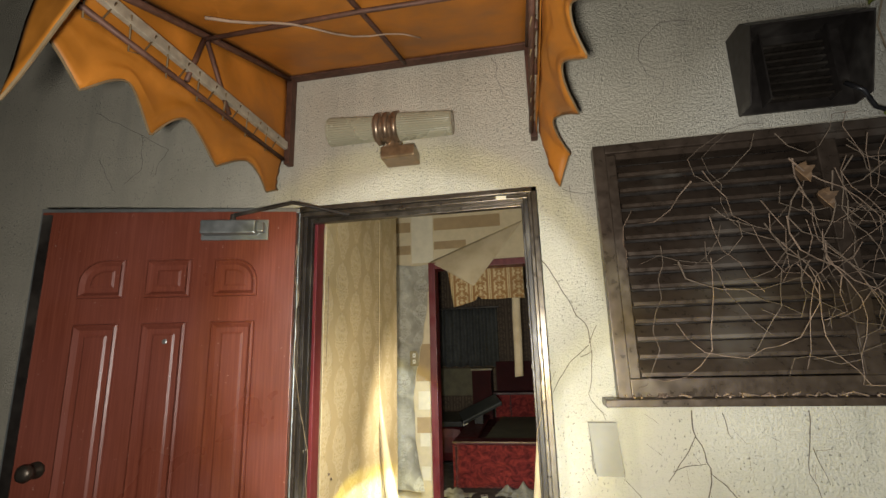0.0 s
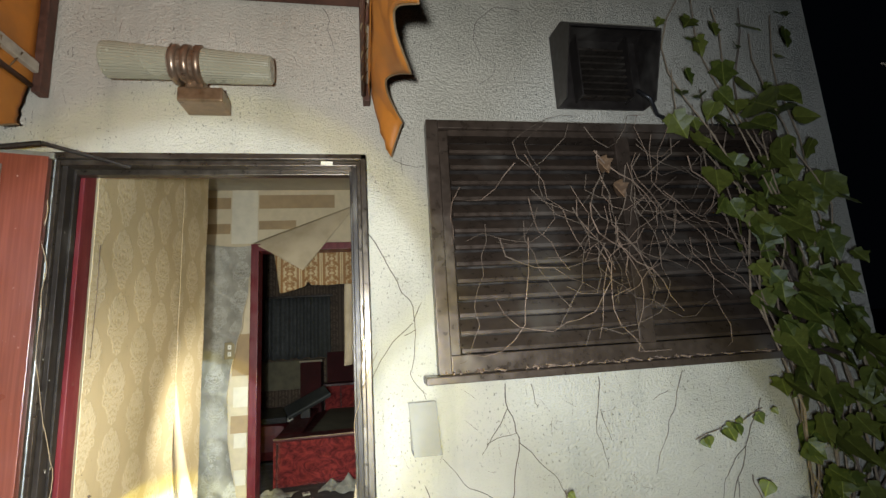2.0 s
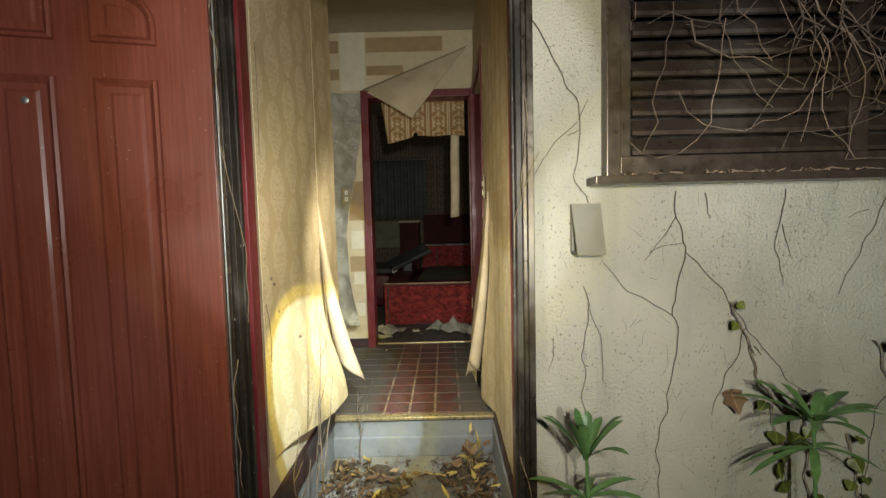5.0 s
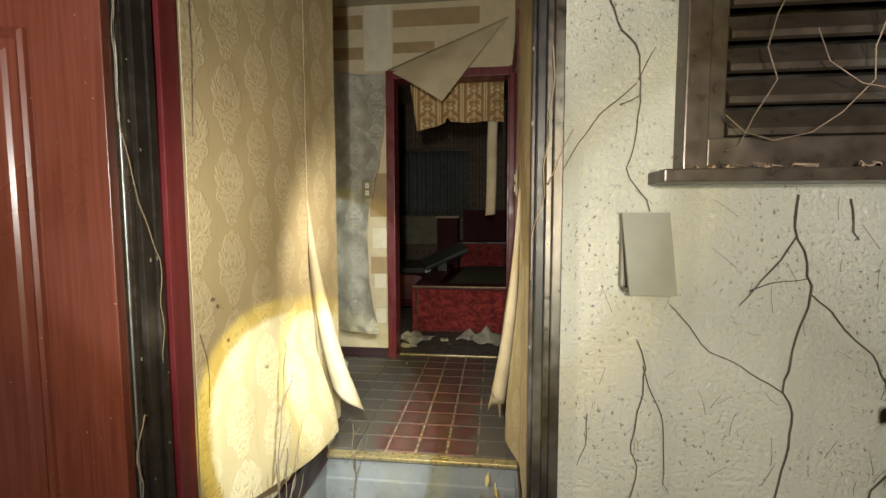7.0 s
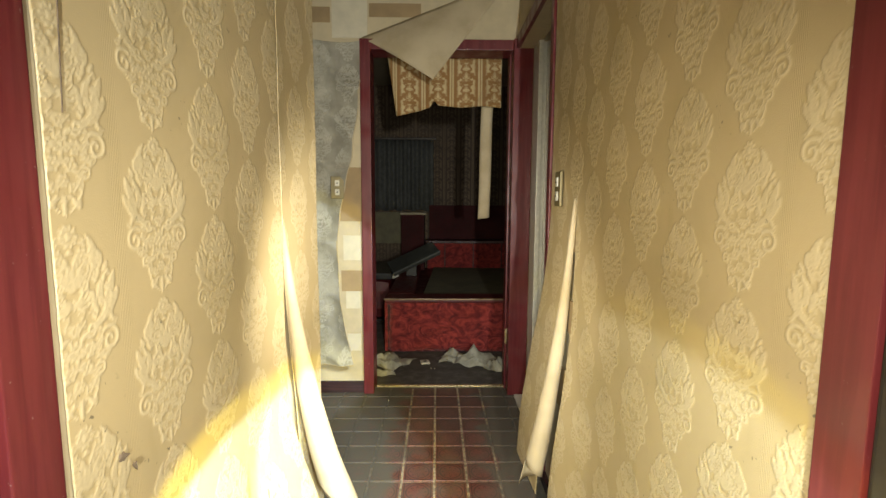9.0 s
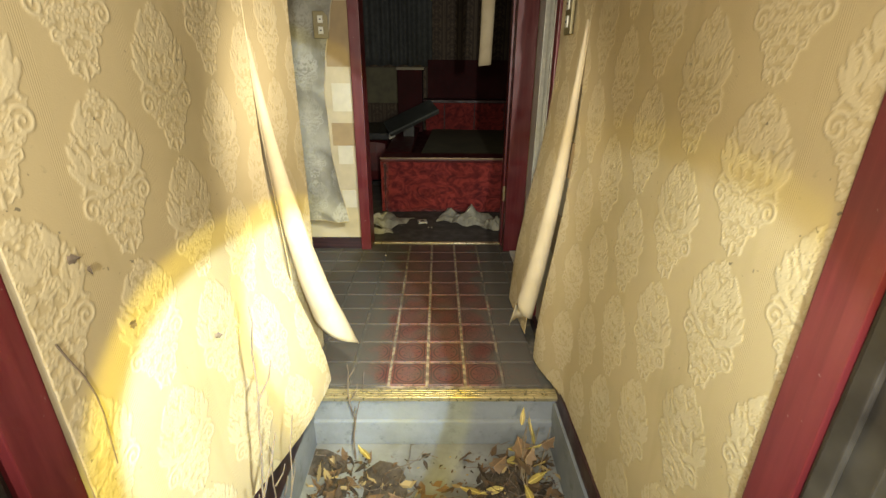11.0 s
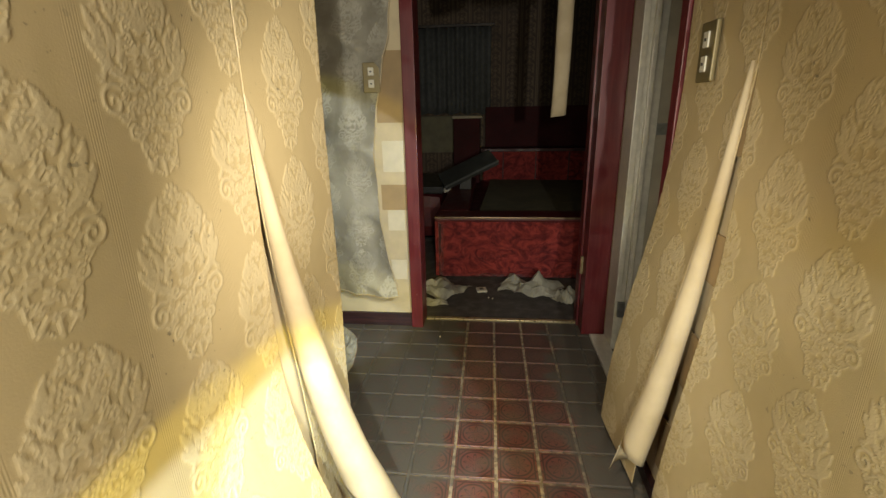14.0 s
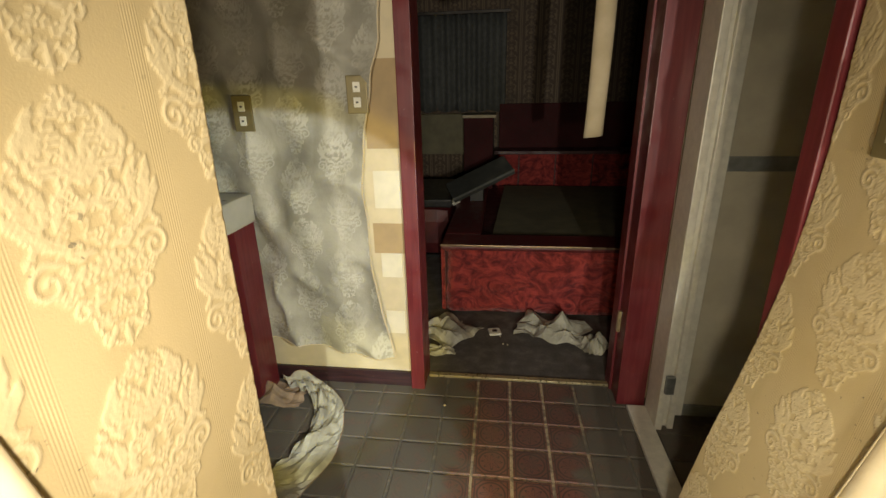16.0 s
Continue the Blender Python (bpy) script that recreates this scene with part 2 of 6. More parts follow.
def wood_lacquer(name, dark, light, rough=0.35, axis=(14, 14, 0.8)):
    n = Nodes(name)
    c = n.coords()
    grain = n.noise(n.scaled(c, axis), 5, 6, 0.6, 0.4)
    dust = n.ramp(n.noise(c, 120, 2), 0.72, 0.78)
    col = n.mix(n.ramp(grain, 0.35, 0.66), dark, light)
    col = n.mix(n.math("MULTIPLY", dust, 0.35), col, (0.4, 0.36, 0.32))
    return n.done(col, n.ramp(n.noise(c, 11, 4), 0.3, 0.7, rough - 0.08, rough + 0.18), grain, 0.12, 0.002)


def door_red_material():
    n = Nodes("red_door_skin")
    c = n.coords()
    grain = n.noise(n.scaled(c, (26, 26, 0.7)), 6, 5, 0.6)
    fade = n.noise(c, 2.5, 4)
    col = n.mix(n.ramp(grain, 0.35, 0.68), (0.162, 0.041, 0.023), (0.222, 0.063, 0.036))
    col = n.mix(n.ramp(fade, 0.45, 0.75, 0.0, 0.4), col, (0.235, 0.07, 0.052))
    col = n.mix(n.math("MULTIPLY", n.ramp(n.noise(c, 95, 2), 0.73, 0.77), 0.6), col, (0.5, 0.38, 0.32))
    return n.done(col, n.ramp(fade, 0.3, 0.7, 0.22, 0.40), grain, 0.1, 0.002)


def leaf_material(name, a, b):
    n = Nodes(name)
    c = n.coords()
    rnd = n.node("ShaderNodeObjectInfo").outputs["Random"]
    col = n.mix(rnd, a, b)
    vein = n.noise(c, 45, 4, 0.6, 0.6)
    col = n.mix(n.ramp(vein, 0.45, 0.7, 0.0, 0.5), col, tuple(min(1, v * 1.7) for v in b))
    x, _, _ = n.split(c)
    rib = n.ramp(n.math("ABSOLUTE", x), 0.0025, 0.0008)
    col = n.mix(n.math("MULTIPLY", rib, 0.55), col, tuple(min(1, v * 2.2) for v in b))
    return n.done(col, 0.45, vein, 0.3, 0.003)


def bark_material():
    n = Nodes("bark")
    c = n.coords()
    ridges = n.noise(n.scaled(c, (7, 7, 1.3)), 5, 7, 0.65, 1.2)
    col = n.mix(n.ramp(ridges, 0.35, 0.65), (0.11, 0.055, 0.025), (0.44, 0.26, 0.125))
    return n.done(col, 0.9, ridges, 1.0, 0.03)


def concrete_material(name, a, b, bump=0.3):
    n = Nodes(name)
    c = n.coords()
    col = n.mix(n.ramp(n.noise(c, 4, 6, 0.6), 0.35, 0.68), a, b)
    col = n.mix(n.ramp(n.noise(c, 22, 5, 0.7), 0.55, 0.75, 0.0, 0.6), col, tuple(v * 0.45 for v in b))
    return n.done(col, 0.85, n.noise(c, 70, 5), bump, 0.004)


def soil_material():
    n = Nodes("soil")
    c = n.coords()
    col = n.mix(n.ramp(n.noise(c, 9, 7, 0.7), 0.35, 0.68), (0.045, 0.032, 0.02), (0.15, 0.11, 0.07))
    return n.done(col, 0.95, n.noise(c, 30, 7, 0.7), 0.9, 0.02)


STUCCO = stucco_material()
WALLPAPER = damask_material("embossed_wallpaper", (0.50, 0.395, 0.22), (0.585, 0.485, 0.30), (0.37, 0.29, 0.145))
PAPER_BACK = paper_back_material()
DAMP_PAPER = hanging_paper_material()
PLASTER = plain("bare_plaster", (0.56, 0.47, 0.31), 0.8, grain=18, spread=0.1, bump=0.2)
GLUE_DARK = plain("old_glue_brown", (0.36, 0.255, 0.135), 0.8, grain=14, spread=0.15)
GLUE_PALE = plain("old_filler_pale", (0.66, 0.60, 0.46), 0.8, grain=20, spread=0.08)
# plaster with recess shade put into its colour; the cabinet top reuses it
SHADOW_PLASTER = plain("shadow_plaster", (0.42, 0.36, 0.26), 0.85, grain=12, spread=0.15)
RED_DOOR = door_red_material()
BRONZE = plain("bronze_aluminium", (0.085, 0.068, 0.052), 0.34, 0.75, grain=60, spread=0.25, bump=0.1, dirt=0.25)
BRONZE_DARK = plain("dark_bronze", (0.040, 0.033, 0.028), 0.4, 0.5, grain=40, spread=0.3, bump=0.1, dirt=0.35)
SHUTTER = plain("brown_shutter", (0.088, 0.063, 0.045), 0.33, 0.45, grain=35, spread=0.25, bump=0.12, dirt=0.4)
PURPLE = wood_lacquer("wine_lacquer", (0.112, 0.014, 0.018), (0.155, 0.024, 0.027), 0.36)
BASE_DARK = wood_lacquer("dark_skirting", (0.018, 0.008, 0.010), (0.05, 0.018, 0.02), 0.4, (0.8, 0.8, 14))
CONCRETE = concrete_material("painted_concrete", (0.27, 0.265, 0.245), (0.16, 0.15, 0.13))
PLINTH = concrete_material("grey_plinth", (0.27, 0.28, 0.29), (0.19, 0.195, 0.20))
TILE, GROUT = tile_material(), grout_material()
PLUSH = velvet_material()
PLUSH_DARK = plain("worn_red_vinyl", (0.10, 0.012, 0.014), 0.5, grain=20, spread=0.35, bump=0.2, dirt=0.1)
DARK_PLUSH = plain("dark_red_cloth", (0.045, 0.006, 0.007), 0.9, grain=60, spread=0.3, bump=0.3)
RED_WOOD = wood_lacquer("dark_red_wood", (0.035, 0.005, 0.006), (0.075, 0.010, 0.010), 0.42)
BOARD = plain("bed_board", (0.15, 0.135, 0.085), 0.8, grain=12, spread=0.3, bump=0.2)
CARPET = plain("grey_carpet", (0.085, 0.07, 0.062), 0.95, grain=130, spread=0.35, bump=0.5, dirt=0.1)
BED_PAPER = stripe_paper_material("brown_flower_paper", (0.060, 0.036, 0.022), (0.135, 0.095, 0.055), 0)
VALANCE = stripe_paper_material("flowered_valance", (0.30, 0.155, 0.05), (0.58, 0.46, 0.25), 0)
AWNING = plain("orange_canvas", (0.43, 0.155, 0.014), 0.55, grain=7, spread=0.35, bump=0.2, dirt=0.06)
HEM = plain("canvas_hem", (0.17, 0.115, 0.055), 0.8)
RUST = plain("rusty_steel", (0.105, 0.05, 0.032), 0.6, 0.3, grain=50, spread=0.4, bump=0.3)
ALU = plain("aluminium", (0.70, 0.68, 0.60), 0.42, 0.15, grain=45, spread=0.12, bump=0.08, dirt=0.25)
RAIL = plain("dull_rail", (0.36, 0.315, 0.235), 0.5, 0.2, grain=35, spread=0.3, bump=0.1, dirt=0.4)
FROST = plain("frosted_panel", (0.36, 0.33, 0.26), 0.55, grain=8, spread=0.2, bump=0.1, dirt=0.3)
BRASS = plain("brass", (0.56, 0.47, 0.27), 0.32, 0.7, grain=60, spread=0.2, bump=0.05)
BEIGE = plain("beige_plastic", (0.205, 0.185, 0.14), 0.5, grain=25, spread=0.12, bump=0.08)
SOCKET_PLATE = plain("bronze_plate", (0.20, 0.16, 0.075), 0.45, 0.3, grain=60, spread=0.15)
SWITCH_WHITE = plain("switch_white", (0.66, 0.63, 0.53), 0.4, grain=60, spread=0.08)
GREY_METAL = plain("grey_painted_metal", (0.26, 0.27, 0.26), 0.4, 0.6, grain=40, spread=0.2, dirt=0.3)
CREEPER = plain("dead_creeper", (0.10, 0.075, 0.05), 0.9, grain=60, spread=0.4, bump=0.3)
STEM = plain("dry_vine", (0.17, 0.125, 0.085), 0.9, grain=60, spread=0.4, bump=0.3)
TWIG = plain("pale_twig", (0.30, 0.225, 0.14), 0.85, grain=60, spread=0.3, bump=0.3)
IVY_LEAF = leaf_material("ivy_leaf", (0.052, 0.072, 0.010), (0.125, 0.135, 0.022))
BLADE = leaf_material("green_blade", (0.045, 0.10, 0.028), (0.085, 0.155, 0.045))
DRY_LEAF = leaf_material("dry_leaf", (0.10, 0.060, 0.034), (0.20, 0.122, 0.062))
YELLOW_LEAF = leaf_material("yellow_leaf", (0.34, 0.235, 0.05), (0.42, 0.33, 0.09))
BARK, SOIL = bark_material(), soil_material()
LITTER = plain("crumpled_paper", (0.40, 0.375, 0.30), 0.75, grain=16, spread=0.38, bump=0.25, dirt=0.3)
LITTER_BROWN = plain("brown_scraps", (0.26, 0.18, 0.12), 0.8, grain=25, spread=0.4)
CONSOLE = plain("console_grey", (0.055, 0.058, 0.055), 0.4, grain=25, spread=0.3, dirt=0.25)
BLACK = plain("black_plastic", (0.018, 0.017, 0.017), 0.35, grain=40, spread=0.3)
GREY_CURTAIN = plain("grey_curtain", (0.085, 0.088, 0.085), 0.9, grain=30, spread=0.3)
CERAMIC = plain("grey_basin", (0.44, 0.42, 0.36), 0.35, grain=12, spread=0.15, dirt=0.3)
GLASS_FROST = plain("milky_glass", (0.42, 0.39, 0.27), 0.25, grain=8, spread=0.1, bump=0.05, Transmission_Weight=0.25)
COPPER = plain("old_copper", (0.26, 0.18, 0.115), 0.35, 0.7, grain=50, spread=0.3, dirt=0.3)
CEILING = plain("ceiling_paper", (0.45, 0.40, 0.30), 0.85, grain=10, spread=0.1)


def mirror_material():
    n = Nodes("dusty_mirror")
    c = n.coords()
    return n.done((0.30, 0.32, 0.32), n.ramp(n.noise(c, 5, 5), 0.3, 0.7, 0.12, 0.4), None, metal=1.0)


MIRROR = mirror_material()

# ---- mesh helpers ----


def box(bm, x0, y0, z0, x1, y1, z1, bevel=0.0):
    made = bmesh.ops.create_cube(bm, size=1.0, matrix=Matrix.LocRotScale(((x0 + x1) / 2, (y0 + y1) / 2, (z0 + z1) / 2), None, (abs(x1 - x0), abs(y1 - y0), abs(z1 - z0))))
    if bevel:
        edges = {e for v in made["verts"] for e in v.link_edges}
        bmesh.ops.bevel(bm, geom=list(edges), offset=bevel, segments=2, affect="EDGES", profile=0.6)
    return bm


def boxed(x0, y0, z0, x1, y1, z1, bevel=0.0):
    return box(bmesh.new(), x0, y0, z0, x1, y1, z1, bevel)


def tube(bm, points, r0, r1=None, sides=6):
    """A tapered tube along points."""
    r1 = r0 if r1 is None else r1
    pts = [Vector(p) for p in points]
    rings = []
    for i, p in enumerate(pts):
        d = (pts[min(i + 1, len(pts) - 1)] - pts[max(i - 1, 0)]).normalized()
        a = d.cross(Vector((0.31, 0.52, 0.79))).normalized()
        b = d.cross(a)
        r = r0 + (r1 - r0) * i / max(1, len(pts) - 1)
        rings.append([bm.verts.new(p + r * (math.cos(2 * math.pi * k / sides) * a + math.sin(2 * math.pi * k / sides) * b)) for k in range(sides)])
    for one, two in zip(rings, rings[1:]):
        for k in range(sides):
            bm.faces.new((one[k], one[(k + 1) % sides], two[(k + 1) % sides], two[k]))
    bm.faces.new(rings[0][::-1]), bm.faces.new(rings[-1])
    return bm


def turned(bm, profile, m, sides=24, flute=0.0):
    """A body of revolution: profile of (radius, along z), laid by the pose m; flute: depth of fine grooves along it."""
    rings = [[bm.verts.new(m @ Vector(((r - flute * (k % 2)) * math.cos(2 * math.pi * k / sides), (r - flute * (k % 2)) * math.sin(2 * math.pi * k / sides), z))) for k in range(sides)] for r, z in profile]
    for one, two in zip(rings, rings[1:]):
        for k in range(sides):
            bm.faces.new((one[k], one[(k + 1) % sides], two[(k + 1) % sides], two[k]))
    bm.faces.new(rings[0][::-1]), bm.faces.new(rings[-1])
    return bm


def finish(ob, bm, material, smooth=False):
    bmesh.ops.recalc_face_normals(bm, faces=bm.faces)
    bm.to_mesh(ob.data)
    bm.free()
    for m in material if isinstance(material, (list, tuple)) else (material,):
        ob.data.materials.append(m)
    if smooth:
        ob.data.polygons.foreach_set("use_smooth", [True] * len(ob.data.polygons))
    return ob


def part(name, bm, material, parent, label="", smooth=False):
    ob = finish(new(name, bpy.data.meshes.new(name)), bm, material, smooth)
    ob.parent = parent
    if parent.type == "EMPTY":
        ob.matrix_parent_inverse = Matrix.Translation(-parent.location)
    return tagged(ob, label)


def solid(name, bm, material, label="", category="", group="", kind="", smooth=False):
    return tagged(finish(new(name, bpy.data.meshes.new(name)), bm, material, smooth), label, category, group, kind)


def thing(name, place, label, category, group="", kind=""):
    ob = new(name)
    ob.location, ob.empty_display_size = place, 0.05
    return tagged(ob, label, category, group, kind)


def sheet_mesh(f, nu, nv, uv):
    """A gridded sheet from f(s, t) -> place, with s, t in 0..1 and uv(s, t) in metres."""
    bm = bmesh.new()
    lay = bm.loops.layers.uv.new("UVMap")
    grid = [[bm.verts.new(f(i / nu, j / nv)) for j in range(nv + 1)] for i in range(nu + 1)]
    for i in range(nu):
        for j in range(nv):
            face = bm.faces.new((grid[i][j], grid[i + 1][j], grid[i + 1][j + 1], grid[i][j + 1]))
            face.smooth = True
            for loop, (a, b) in zip(face.loops, ((i, j), (i + 1, j), (i + 1, j + 1), (i, j + 1))):
                loop[lay].uv = uv(a / nu, b / nv)
    return bm


def sheet(name, f, nu, nv, uv, materials, label="", category="wallpaper", kind="", thick=0.0016, parent=None, flip=False):
    """A thin sheet with thickness; the second material is its back."""
    bm = sheet_mesh(f, nu, nv, uv)
    if flip:
        bmesh.ops.reverse_faces(bm, faces=bm.faces)
    ob = new(name, bpy.data.meshes.new(name))
    bm.to_mesh(ob.data)
    bm.free()
    for m in materials:
        ob.data.materials.append(m)
    mod = ob.modifiers.new("thickness", "SOLIDIFY")
    mod.thickness, mod.offset = thick, -1.0
    mod.material_offset = len(materials) - 1
    if parent:
        ob.parent = parent
        if parent.type == "EMPTY":
            ob.matrix_parent_inverse = Matrix.Translation(-parent.location)
        return tagged(ob, label)
    return tagged(ob, label, category, kind=kind)


def ease(a, b, x):
    t = max(0.0, min(1.0, (x - a) / (b - a)))
    return t * t * (3 - 2 * t)


def wob(x, y, z, s=1.0):
    return noise.noise(Vector((x, y, z)) * s)

# ---- structure ----
GROUND, HEAD, CEIL, DEEP = -0.2, 1.80, 2.42, 0.93
XL, XR, BACK = 0.0, 0.825, 2.235

# ground: one uneven sheet to the horizon, with the trodden part finer
bm = bmesh.new()
xs = sorted({-400, -60, -12, 12, 60, 400, *[round(-4 + 0.25 * i, 2) for i in range(37)]})
ys = sorted({-400, -60, -12, 12, 60, 400, *[round(-4 + 0.25 * i, 2) for i in range(17)]})
grid = [[bm.verts.new((x, y, GROUND - 0.03 + (0.02 * wob(x, y, 0, 1.7) if -4 <= x <= 5 and y < -0.1 else 0.0))) for y in ys] for x in xs]
for i in range(len(xs) - 1):
    for j in range(len(ys) - 1):
        bm.faces.new((grid[i][j], grid[i + 1][j], grid[i + 1][j + 1], grid[i][j + 1]))
solid("ground", bm, SOIL, "dark bare soil around the house at night", "ground", kind="structure")

# front wall with the doorway and the window opening
bm = bmesh.new()
WX0, WX1, WZ0, WZ1 = 1.05, 2.36, 1.10, 1.915
for b in ((-3.2, -0.3, -0.062, 3.1), (-0.062, HEAD, 0.845, 3.1), (0.845, -0.3, WX0, 3.1), (WX0, -0.3, WX1, WZ0), (WX0, WZ1, WX1, 3.1), (WX1, -0.3, 2.67, 3.1)):
    box(bm, b[0], 0.0, b[1], b[2], 0.12, b[3])
solid("wall_front", bm, STUCCO, "pitted cream stucco front wall streaked with dirt", "wall", kind="structure")
solid("wall_side", boxed(2.55, 0.12, -0.3, 2.67, 6.0, 3.1), STUCCO, "cream stucco side wall of the house", "wall", kind="structure")
solid("wall_far", boxed(-3.2, 5.12, -0.3, 2.55, 5.24, 3.1), STUCCO, "plain rear wall closing the house", "wall", kind="structure")
solid("wall_west", boxed(-3.2, 0.12, -0.3, -3.08, 5.12, 3.1), STUCCO, "plain stucco end wall of the house", "wall", kind="structure")
solid("roof", boxed(-3.5, -0.28, 3.1, 2.95, 5.5, 3.22), CONCRETE, "flat roof slab over the house", "roof", kind="structure")
solid("ceiling", boxed(-1.3, 0.12, CEIL, 2.5, 5.1, CEIL + 0.08), CEILING, "stained papered ceiling", "ceiling", kind="structure")

# entry well and raised floor
solid("floor_entry", boxed(-0.06, -0.45, GROUND - 0.1, 0.9, DEEP + 0.02, GROUND), CONCRETE, "dirty grey concrete entry floor", "floor", kind="structure")
bm = boxed(-1.25, DEEP + 0.02, -0.3, 2.0, 2.30, -0.006)
floor_hall = solid("floor_hall", bm, GROUT, "patterned vinyl hall floor under grey dust", "floor", kind="structure")
bm = boxed(0.0, DEEP, -0.10, 0.83, DEEP + 0.02, -0.02)
box(bm, 0.0, DEEP - 0.012, GROUND, 0.83, DEEP + 0.02, -0.10, 0.006)
solid("step_riser", bm, PLINTH, "grey painted riser of the entry step", "step", kind="structure")
solid("floor_bedroom", boxed(-1.25, 2.30, -0.3, 2.5, 5.12, 0.0), CARPET, "dusty grey-brown carpet of the bedroom", "floor", kind="structure")
bm = bmesh.new()
box(bm, 0.0, DEEP - 0.016, -0.011, 0.826, DEEP + 0.03, 0.003, 0.002)
for k in range(4):
    box(bm, 0.002, DEEP - 0.012 + 0.011 * k, 0.003, 0.824, DEEP - 0.006 + 0.011 * k, 0.006)
solid("step_nosing", bm, BRASS, "ribbed brass nosing along the step edge", "trim", kind="structure")
solid("threshold", boxed(0.03, 2.30, -0.004, 0.80, 2.325, 0.008, 0.002), BRASS, "thin brass strip across the bedroom doorway", "trim", kind="structure")

# hall walls
LEFT_END, RIGHT_END = 1.06, 1.40
solid("wall_left", boxed(-0.10, 0.12, GROUND, XL - 0.006, LEFT_END, CEIL), PLASTER, "tan plastered hall wall behind peeling paper", "wall", kind="structure")
bm = boxed(XR + 0.006, 0.12, GROUND, XR + 0.10, RIGHT_END, CEIL)
box(bm, XR + 0.006, RIGHT_END, 1.93, XR + 0.10, 2.235, CEIL)
solid("wall_right", bm, PLASTER, "tan plastered hall wall behind peeling paper", "wall", kind="structure")
bm = boxed(-1.25, BACK, -0.02, -0.03, BACK + 0.10, CEIL)
box(bm, -0.03, BACK, 1.98, 0.92, BACK + 0.10, CEIL)
box(bm, 0.905, BACK, -0.02, 2.5, BACK + 0.10, CEIL)
solid("wall_inner", bm, PLASTER, "bare tan plaster wall with old glue bands", "wall", kind="structure")
solid("wall_washroom", boxed(-1.25, 0.12, -0.02, -1.17, BACK, CEIL), DAMP_PAPER, "grimy wall of the washroom recess", "wall", kind="structure")
solid("wall_washroom_front", boxed(-1.17, 0.94, -0.02, -0.10, 1.0, CEIL), PLASTER, "plain partition of the washroom recess", "wall", kind="structure")
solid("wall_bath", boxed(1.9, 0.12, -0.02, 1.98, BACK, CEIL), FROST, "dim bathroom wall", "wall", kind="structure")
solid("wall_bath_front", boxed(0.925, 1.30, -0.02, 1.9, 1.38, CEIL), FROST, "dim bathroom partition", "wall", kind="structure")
solid("wall_bedroom_back", boxed(-1.25, 5.02, 0.0, 2.5, 5.12, CEIL), BED_PAPER, "brown striped floral paper on the bedroom wall", "wall", kind="structure")
solid("wall_bedroom_left", boxed(-1.25, 2.335, 0.0, -1.17, 5.02, CEIL), BED_PAPER, "dark papered bedroom wall", "wall", kind="structure")
solid("wall_bedroom_right", boxed(2.42, 2.335, 0.0, 2.5, 5.02, CEIL), BED_PAPER, "dark papered bedroom wall", "wall", kind="structure")

# skirtings and plinths
solid("baseboard", boxed(XL - 0.006, 0.10, -0.03, XL + 0.012, DEEP, 0.085, 0.002), BASE_DARK, "dark wooden skirting with a scuffed face", "baseboard", kind="structure")
solid("baseboard", boxed(XR - 0.012, 0.10, -0.03, XR + 0.006, RIGHT_END, 0.035, 0.002), BASE_DARK, "dark wooden skirting with a scuffed face", "baseboard", kind="structure")
solid("baseboard", boxed(-1.17, BACK - 0.014, 0.0, -0.032, BACK, 0.068, 0.002), BASE_DARK, "dark wine skirting along the inner wall", "baseboard", kind="structure")
solid("plinth", boxed(XL - 0.006, 0.03, GROUND, XL + 0.004, DEEP, -0.03), PLINTH, "grey cement plinth of the entry", "trim", kind="structure")
solid("plinth", boxed(XR - 0.02, 0.03, GROUND, XR + 0.006, DEEP, -0.03), PLINTH, "grey cement plinth of the entry", "trim", kind="structure")

# entry door frame: bronze aluminium profiles outside, wine trim inside
entry = thing("door_1", (0.39, 0.0, GROUND), "bronze aluminium entry door frame, caked with dust", "door frame", kind="structure")
for x0, x1 in ((-0.060, -0.02), (0.80, 0.842)):
    s = 1 if x0 < 0 else -1
    xo, xi = (x0, x1) if s > 0 else (x1, x0)
    bm = boxed(xo, -0.025, GROUND, xo + s * 0.018, 0.02, HEAD, 0.002)
    box(bm, xo + s * 0.018, -0.012, GROUND, xo + s * 0.030, 0.03, HEAD - 0.018, 0.002)
    part("jamb", bm, BRONZE, entry)
    bm = boxed(xo + s * 0.030, 0.0, GROUND, xi + s * 0.004, 0.058, HEAD - 0.03, 0.002)
    box(bm, xi + s * 0.004, 0.028, GROUND, xi + s * 0.012, 0.048, HEAD - 0.04, 0.002)
    part("door_stop", bm, BRONZE_DARK, entry, "blackened rebate with a perished seal")
    part("inner_trim", boxed(xo + s * 0.01, 0.060, GROUND, xi + s * 0.018 if s > 0 else xi - 0.008, 0.118, HEAD + 0.02, 0.002), PURPLE, entry, "wine-red lacquered inner casing")
bm = boxed(-0.060, -0.025, HEAD - 0.018, 0.842, 0.02, HEAD, 0.002)
box(bm, -0.03, -0.010, HEAD - 0.034, 0.812, 0.03, HEAD - 0.018, 0.002)
box(bm, -0.03, 0.03, HEAD - 0.05, 0.812, 0.058, HEAD - 0.018, 0.002)
part("head_jamb", bm, BRONZE, entry)
part("inner_head", boxed(-0.05, 0.060, HEAD - 0.03, 0.835, 0.118, HEAD + 0.02, 0.002), PURPLE, entry, "wine-red lacquered inner casing")
part("sill", boxed(-0.04, -0.03, GROUND, 0.82, 0.06, GROUND + 0.012, 0.002), GREY_METAL, entry, "worn metal sill strip")

